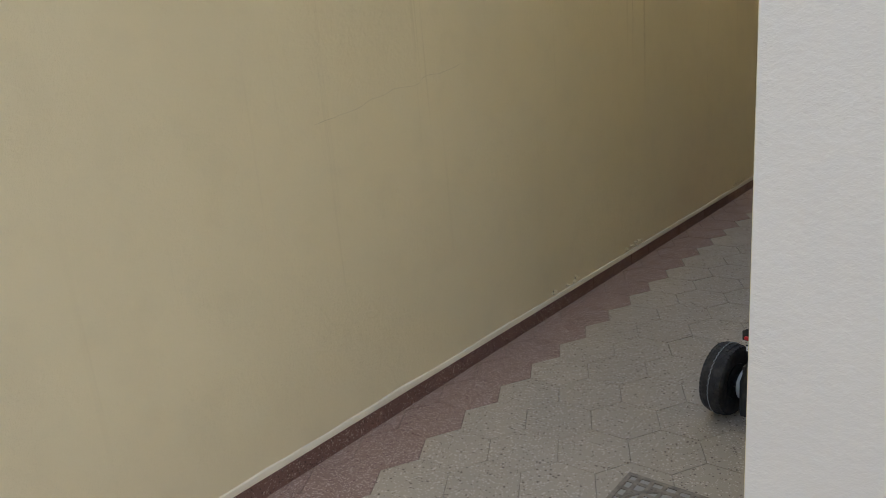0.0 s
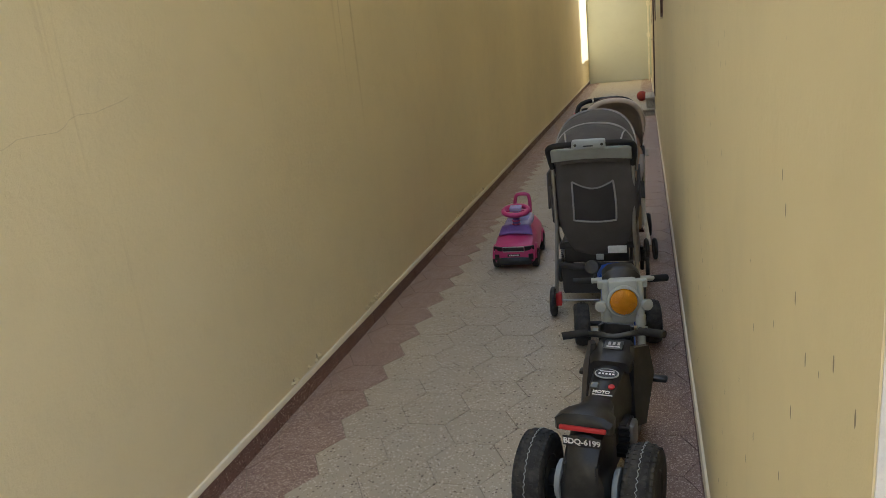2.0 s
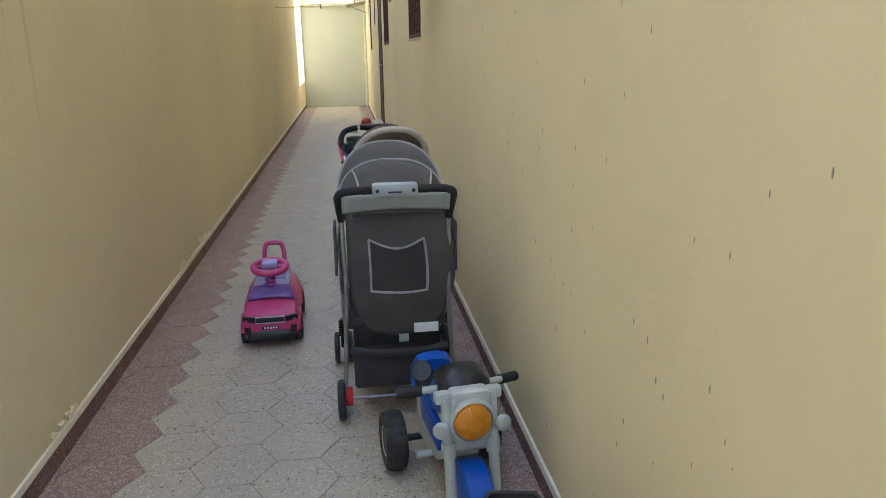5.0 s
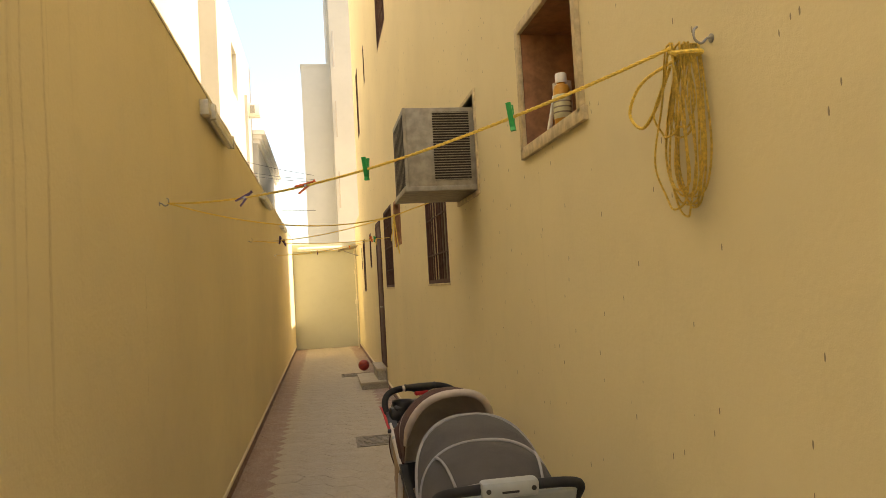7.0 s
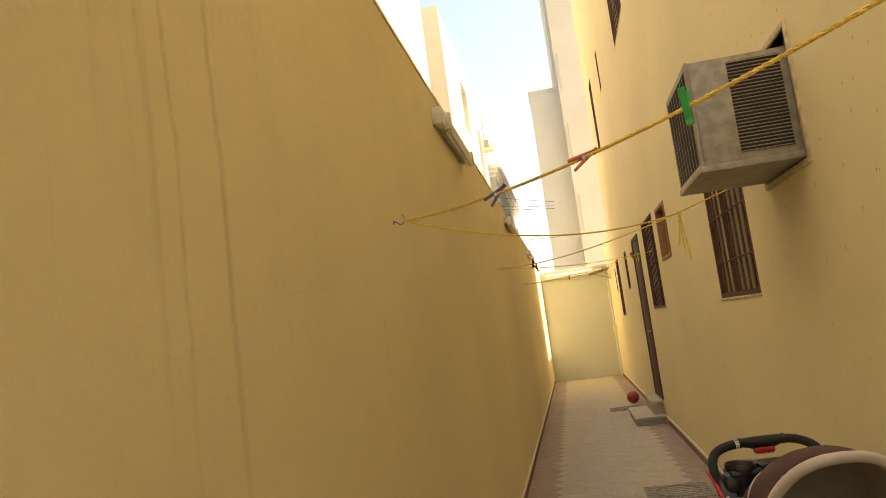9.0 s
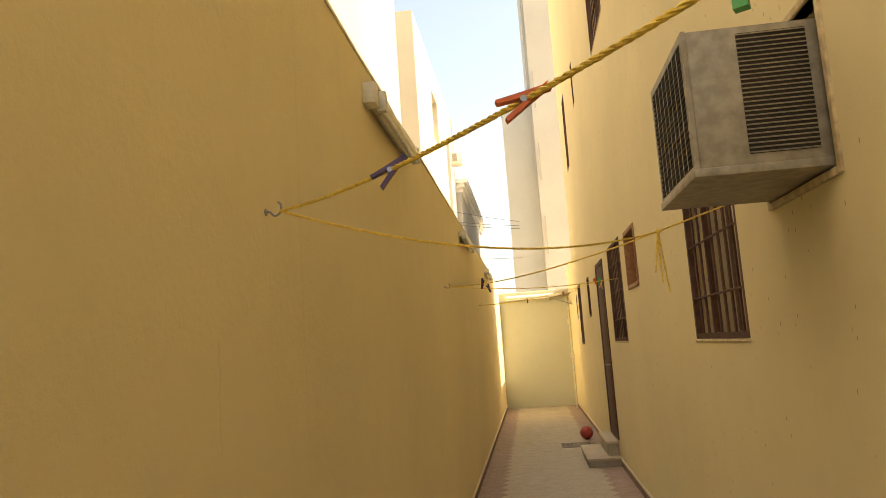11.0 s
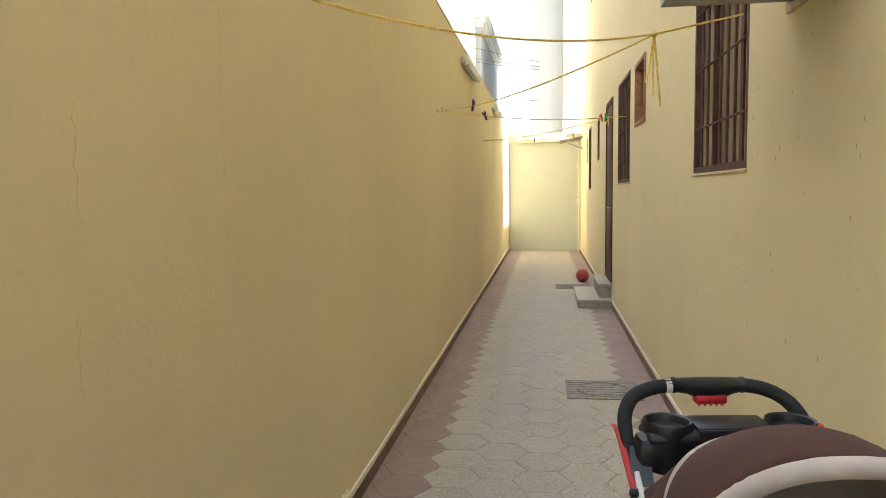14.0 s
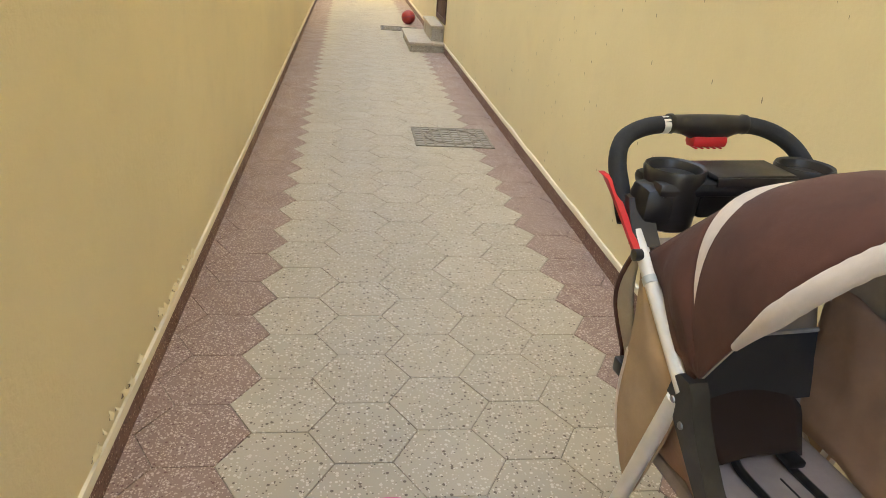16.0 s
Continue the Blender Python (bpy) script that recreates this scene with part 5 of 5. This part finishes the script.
REAR_EDGE = smooth_path([(0.0, a, b) for a, b in ((0.145, 0.925), (0.15, 0.83), (0.15, 0.72), (0.145, 0.62), (0.17, 0.53), (0.245, 0.45))], 4)
for s in (-1, 1):
    part("tray_arm", loft(bmesh.new(), [[Vector((s * (x + a), y + b, z)) for a, b in ((-0.035, -0.02), (0.016, -0.024), (0.019, 0.02), (-0.03, 0.03))] for x, y, z in ((0.222, 0.048, 1.015), (0.224, 0.062, 0.995), (0.226, 0.085, 0.965), (0.228, 0.115, 0.94))]), M_BLACK, st)
    lever = part("lever", loft(bmesh.new(), [[Vector(((x + a) * s, y + b, z)) for a, b in ((-0.007, -w), (0.007, -w), (0.007, w), (-0.007, w))] for x, y, z, w in ((0.262, -0.014, 1.04, 0.012), (0.256, 0.0, 1.034, 0.014), (0.252, 0.03, 1.01, 0.009), (0.25, 0.09, 0.97, 0.008), (0.246, 0.142, 0.93, 0.008))]), M_REDP, st, "red folding lever")
    part("pivot_pin", lathe(bmesh.new(), [(0.012, -0.008), (0.012, 0.008), (0.006, 0.011)], (0.247 * s, 0.146, 0.927), (s, 0, 0), 14), M_BLACK, lever)
    part("side_tube", tubes([(0.23 * s, 0.1, 0.955), (0.232 * s, 0.355, 0.755)], r=0.0145), M_CHALK, st, "off-white painted tube")
    part("tube_sleeve", tubes([(0.2305 * s, 0.178, 0.894), (0.231 * s, 0.19, 0.885)], r=0.0165), M_SILVER, st)
    part("rear_leg", tubes([(0.235 * s, 0.34, 0.735), (0.25 * s, 0.15, 0.1)], r=0.017), M_CHALK, st)
    part("joint", loft(bmesh.new(), [[Vector(((0.226 - 0.16 * max(0.0, 0.74 - z)) * s + a, y + b, z)) for a, b in ((-0.018, -w), (0.018, -w), (0.018, w), (-0.018, w))] for y, z, w in ((0.362, 0.79, 0.016), (0.362, 0.775, 0.03), (0.365, 0.74, 0.042), (0.39, 0.69, 0.038), (0.43, 0.63, 0.032), (0.5, 0.54, 0.032))]), M_BLACK, st, "black plastic folding joint")
    part("joint_cover", loft(bmesh.new(), [[Vector((0.192 * s + a, y + b, z)) for a, b in ((-0.024, -w), (0.024, -w), (0.024, w), (-0.024, w))] for y, z, w in ((0.497, 0.545, 0.034), (0.525, 0.5, 0.036), (0.57, 0.43, 0.03))]), M_BLACK, st)
    for y, z in ((0.345, 0.735), (0.375, 0.7), (0.485, 0.56)):
        part("rivet", lathe(bmesh.new(), [(0.008, 0), (0.007, 0.003), (0.002, 0.005)], ((0.2445 - 0.16 * max(0.0, 0.74 - z)) * s, y, z), (s, 0, 0), 12), M_STEEL, st)
    part("front_leg", tubes([(0.192 * s, 0.56, 0.44), (0.21 * s, 0.7, 0.2), (0.222 * s, 0.74, 0.1)], r=0.0145), M_CHALK, st)
    spoke_wheel(st, (0.285 * s, 0.16, 0.1), 0.1, 0.036, M_BLACK)
    for d in (-0.03, 0.03):
        spoke_wheel(st, (0.225 * s + d, 0.78, 0.08), 0.08, 0.026, M_BLACK)

    def panel_point(u, v):
        k = v * 20
        i = min(int(k), 19)
        f, r = FRONT_EDGE[i].lerp(FRONT_EDGE[i + 1], k - i), REAR_EDGE[i].lerp(REAR_EDGE[i + 1], k - i)
        p = f.lerp(r, u)
        return Vector((s * (0.226 + 0.014 * math.sin(u * math.pi) + 0.006 * noise.noise(Vector((u * 4, v * 5, s)))), p.y, p.z))

    thick(part("side_panel", sheet(bmesh.new(), panel_point, 10, 20), M_TANF, st, "tan fabric side panel", 60), 0.006)
    part("panel_piping", tubes([panel_point(1, k / 20) for k in range(8, 21)], r=0.007, seg=8), M_CREAMF, st)
    wing = part("seat_wing", sheet(bmesh.new(), lambda u, v: (s * (0.205 - 0.04 * v + 0.012 * noise.noise(Vector((u * 5, v * 4, 7 + s)))), 0.185 + 0.34 * u - 0.02 * v, (0.86 if s < 0 else 0.69) - 0.12 * u * u - ((0.33 if s < 0 else 0.18) - 0.1 * u) * v), 14, 12), M_WINGF, st, "faded brown padded seat side", 60)
    thick(wing, 0.012)
    if s < 0:
        part("wing_roll", tubes(smooth_path([(s * 0.206, 0.52, 0.75), (s * 0.2, 0.54, 0.66), (s * 0.185, 0.53, 0.55)]), r=[0.014 + 0.008 * math.sin(math.pi * k / 12) for k in range(13)], seg=10), M_SEATF, wing, "mauve rolled fabric edge")
PIV = (0.38, 0.80)
can = canopy(st, M_BROWNF, PIV, 0.27, [(3.0, 0.27), (2.7, 0.298), (2.35, 0.315), (1.98, 0.327), (1.5, 0.372), (1.0, 0.447)], "canopy", "brown fabric canopy with cream piping")
canopy(can, M_LINEN, PIV, 0.262, [(3.0, 0.262), (2.65, 0.29), (1.98, 0.318), (1.5, 0.364), (1.01, 0.437)], "lining", "beige canopy lining")
part("piping", tubes([bow_point(PIV, 0.99, 0.07 + 0.86 * k / 60, 0.272, 0.45) for k in range(61)], r=[(0.019 + 0.0025 * noise.noise(Vector((k * 0.9, 3, 0)))) * min(1.0, 0.35 + k / 9, 0.35 + (60 - k) / 9) for k in range(61)], seg=12), M_CREAMF, can, "puckered cream edge piping")
part("stripe", sheet(bmesh.new(), lambda u, v: bow_point(PIV, 1.98 + (v - 0.5) * 0.2 * math.sin(math.pi * u) ** 0.6, 0.1 + 0.8 * u, 0.275, 0.335), 30, 2), M_CREAMF, can, "cream stripe")


def gusset_point(s, u, v):
    """Fabric drawn from the side tube up to the middle bow."""
    low = Vector((-0.224, 0.365 - 0.215 * u, 0.768 + 0.165 * u))
    p = low.lerp(bow_point(PIV, 2.05, 0.03 + 0.36 * u, 0.27, 0.33), v) + Vector((-0.02, -0.01, 0.012)) * (math.sin(v * math.pi) * math.sin(u * math.pi)) + Vector((0.005, 0.003, 0.005)) * noise.noise(Vector((u * 5, v * 5, 2)))
    return Vector((-s * p.x, p.y, p.z))


for s in (-1, 1):
    thick(part("side_gusset", sheet(bmesh.new(), lambda u, v: gusset_point(s, u, v), 14, 10), M_BROWNF, can, "", 60), 0.005)
bm = sheet(bmesh.new(), lambda u, v: ((u - 0.5) * 0.4, 0.1 + 0.13 * v, 0.94 - 0.4 * v), 6, 10)
thick(part("seat_back", bm, M_LINEN, st, "beige seat back"), 0.012)
part("mesh_window", sheet(bmesh.new(), lambda u, v: ((u - 0.5) * 0.38, 0.185 + 0.05 * v, 0.752 - 0.13 * v), 4, 4), M_DARKF, st, "black mesh panel")
part("mesh_hem", tubes([(-0.19, 0.184, 0.755), (0.19, 0.184, 0.755)], r=0.0055, seg=6), M_PIPE, st)
pad = part("seat_pad", box(bmesh.new(), -0.18, 0.18, 0.2, 0.6, 0.49, 0.53, 0.018), M_SEATF, st, "mauve grey seat pad")
part("seam", tubes([(-0.03, 0.36, 0.5305), (-0.035, 0.46, 0.5305)], r=0.002, seg=5), M_DARKF, pad)
bm = sheet(bmesh.new(), lambda u, v: ((u - 0.5) * 0.26 * (1 - 0.5 * abs(v - 0.4)) - 0.01, 0.2 + 0.12 * v, 0.645 - 0.1 * v + 0.015 * math.sin(u * math.pi)), 12, 8)
cushion = thick(part("head_pad", bm, M_CUSHF, st, "dark brown padded cushion"), 0.014)
for q in range(4):
    part("stitching", tubes([(0.05 - 0.035 * q + (0.012 + 0.006 * q) * math.cos(t + q), 0.2405 + 0.02 * math.sin(t), 0.628 - 0.0167 * math.sin(t)) for t in np.linspace(0, 5.2, 22)], r=0.0011, seg=4), M_WINGF, cushion, "swirled embroidery")
for x in (-0.062, 0.05):
    part("harness_strap", tubes(smooth_path([(x, 0.27, 0.585), (x - 0.003, 0.31, 0.552), (x - 0.006, 0.36, 0.537), (x - 0.02, 0.56, 0.536)]), r=0.009, seg=8), M_BLACK, st)
part("buckle", box(bmesh.new(), -0.088, -0.048, 0.31, 0.355, 0.544, 0.56, 0.005), M_BLACK, st)
part("foot_rest", box(bmesh.new(), -0.18, 0.18, 0.6, 0.66, 0.2, 0.5, 0.015), M_TANF, st)
part("basket", boxes((-0.2, 0.2, 0.16, 0.6, 0.16, 0.18), (-0.2, 0.2, 0.155, 0.17, 0.16, 0.3), bevel=0.006), M_BROWNF, st)
flap = part("back_flap", sheet(bmesh.new(), lambda u, v: (0.23 - 0.025 * v + 0.01 * math.sin(5 * v), 0.13 - (0.02 + 0.042 * math.sin(min(1.0, v * 1.15) * 2.6)) * u, 0.93 - 0.27 * v - 0.02 * u), 8, 14), M_LINEN, st, "loose faded back flap", 60)
thick(flap, 0.006)
part("flap_edge", tubes([(0.23 - 0.025 * v + 0.01 * math.sin(5 * v), 0.11 - 0.042 * math.sin(min(1.0, v * 1.15) * 2.6), 0.91 - 0.27 * v) for v in (k / 14 for k in range(15))], r=0.008, seg=8), M_BROWNF, flap, "dark brown bound edge")
part("fastener_tab", box(bmesh.new(), 0.195, 0.225, 0.095, 0.14, 0.635, 0.67, 0.006), M_BLACK, flap, "black fastener tab")

# ---- floor tiles and skirting ----
SIDE, COLUMN, ROW = 0.1732, 0.26, 0.30


def clip_x(pts, x, keep_above):
    out = []
    for a, b in zip(pts, pts[1:] + pts[:1]):
        ina, inb = (a[0] >= x) == keep_above, (b[0] >= x) == keep_above
        if ina:
            out.append(a)
        if ina != inb:
            f = (x - a[0]) / (b[0] - a[0])
            out.append((x, a[1] + f * (b[1] - a[1])))
    return out


def hex_tile(column):
    """Plan of a tile of that column about its centre, cut at the walls."""
    cx = 0.7075 + column * COLUMN
    r = SIDE - 0.0013
    pts = [(r * math.cos(radians(60 * k)), r * math.sin(radians(60 * k))) for k in range(6)]
    pts = clip_x(pts, 0.002 - cx, True)
    return clip_x(pts, W - 0.002 - cx, False)


def tile_mesh(bm, pts, at=(0, 0, 0), tilt=(0, 0)):
    c = Vector((sum(p[0] for p in pts) / len(pts), sum(p[1] for p in pts) / len(pts), 0))
    rings = []
    for z, k in ((-0.012, 1.0), (-0.0016, 1.0), (0.0, 0.99)):
        rings.append([Vector(at) + Vector((c.x + (x - c.x) * k, c.y + (y - c.y) * k, z + x * tilt[0] + y * tilt[1])) for x, y in pts])
    return loft(bm, rings)


tile_meshes = {}
rest = {True: bmesh.new(), False: bmesh.new()}
for column in range(-3, 6):
    cx = 0.7075 + column * COLUMN
    pts = hex_tile(column)
    red = column < -1 or column > 3
    if len(pts) < 3:
        continue
    tm = bpy.data.meshes.new("tile")
    b = tile_mesh(bmesh.new(), pts)
    b.to_mesh(tm)
    b.free()
    tm.materials.append(M_RED if red else M_TILE)
    for n in range(-30, 60):
        cy = 7.627 + n * ROW + (0.15 if column % 2 else 0.0)
        if cy < -1.2 or cy > END_Y - 0.1:
            continue
        tilt = (random.uniform(-0.004, 0.004), random.uniform(-0.004, 0.004))
        if 2.9 < cy < 12.8:
            ob = new("tile", tm)
            ob.parent = floor
            ob.matrix_basis = Matrix.Translation((cx, cy, random.uniform(-0.0006, 0.0006))) @ Matrix.Rotation(tilt[0], 4, "Y") @ Matrix.Rotation(tilt[1], 4, "X")
        else:
            tile_mesh(rest[red], pts, (cx, cy, 0), tilt)
for red, b in rest.items():
    ob = part("tiles", b, M_RED if red else M_TILE, floor)
    ob["kind"] = "stuff"

# skirting pieces, with a rough mortar lip on top
skirt_mesh = {}
for side in (0, 1):
    base = setting("baseboard_west" if side == 0 else "baseboard_east", bmesh.new(), M_LIP)
    bm = bmesh.new()
    y0, y1 = (-8.0, END_Y) if side == 0 else (HOUSE_Y0 + 0.02, END_Y)
    n = int((y1 - y0) / 0.11)
    rings = []
    for i in range(n + 1):
        y = y0 + (y1 - y0) * i / n
        k = noise.noise(Vector((side * 9, y * 2.2, 0))) + 0.6 * noise.noise(Vector((side * 9, y * 9, 4)))
        t = 0.013 + 0.004 * k
        h = 0.118 + 0.007 * k
        prof = [(-0.01, 0.088), (0.006, 0.088), (0.006 + 0.002 * k, 0.097), (t - 0.012, h - 0.004), (-0.01, h)]
        rings.append([Vector((x if side == 0 else W - x, y, z)) for x, z in prof])
    loft(bm, rings)
    part("mortar_lip", bm, M_LIP, base)
    y = 0.3 if side == 0 else HOUSE_Y0 + 0.02
    while y < END_Y - 0.02:
        if side == 1 and DOOR[0] - 0.1 < y + 0.15 < DOOR[1] + 0.25:
            y += 0.3
            continue
        length = min(0.297, END_Y - 0.003 - y)
        if round(length, 3) not in skirt_mesh:
            sm = bpy.data.meshes.new("skirting_tile")
            b = box(bmesh.new(), -0.01, 0.002, 0, length, -0.01, 0.089)
            b.to_mesh(sm)
            b.free()
            sm.materials.append(M_SKIRT)
            skirt_mesh[round(length, 3)] = sm
        ob = new("skirting_tile", skirt_mesh[round(length, 3)])
        ob.parent = base
        ob.matrix_basis = pose(random.uniform(-0.001, 0.0), y, 0) if side == 0 else pose(W + random.uniform(0.0, 0.001), y + length, 0, 0, 0, 180)
        y += 0.3

# curled paint flakes where damp lifts the plaster above the skirting
for i in range(46):
    rnd = random.Random(100 + i)
    y = rnd.choice((4.1, 5.15, 7.5, 7.7, 8.2, 8.3, 8.5)) + rnd.uniform(-0.2, 0.2)
    z = 0.135 + abs(rnd.gauss(0, 0.02))
    w, h = rnd.uniform(0.012, 0.05), rnd.uniform(0.008, 0.022)
    bm = sheet(bmesh.new(), lambda u, v: (-0.0075 + 0.011 * (1 - v) ** 2, y + (u - 0.5) * w * (1 + 0.4 * math.sin(7 * v + i)), z + (v - 0.5) * h + 0.3 * h * math.sin(5 * u + i)), 3, 3)
    part("paint_flake", bm, M_WALL, wall_boundary)
    bm = sheet(bmesh.new(), lambda u, v: (-0.0068, y + 0.004 + (u - 0.5) * w * 1.1 * (1 + 0.4 * math.sin(6 * v + i)), z - 0.006 + (v - 0.5) * h * 0.8 + 0.25 * h * math.sin(6 * u + i)), 3, 3)
    part("bare_patch", bm, M_GROUT, wall_boundary)
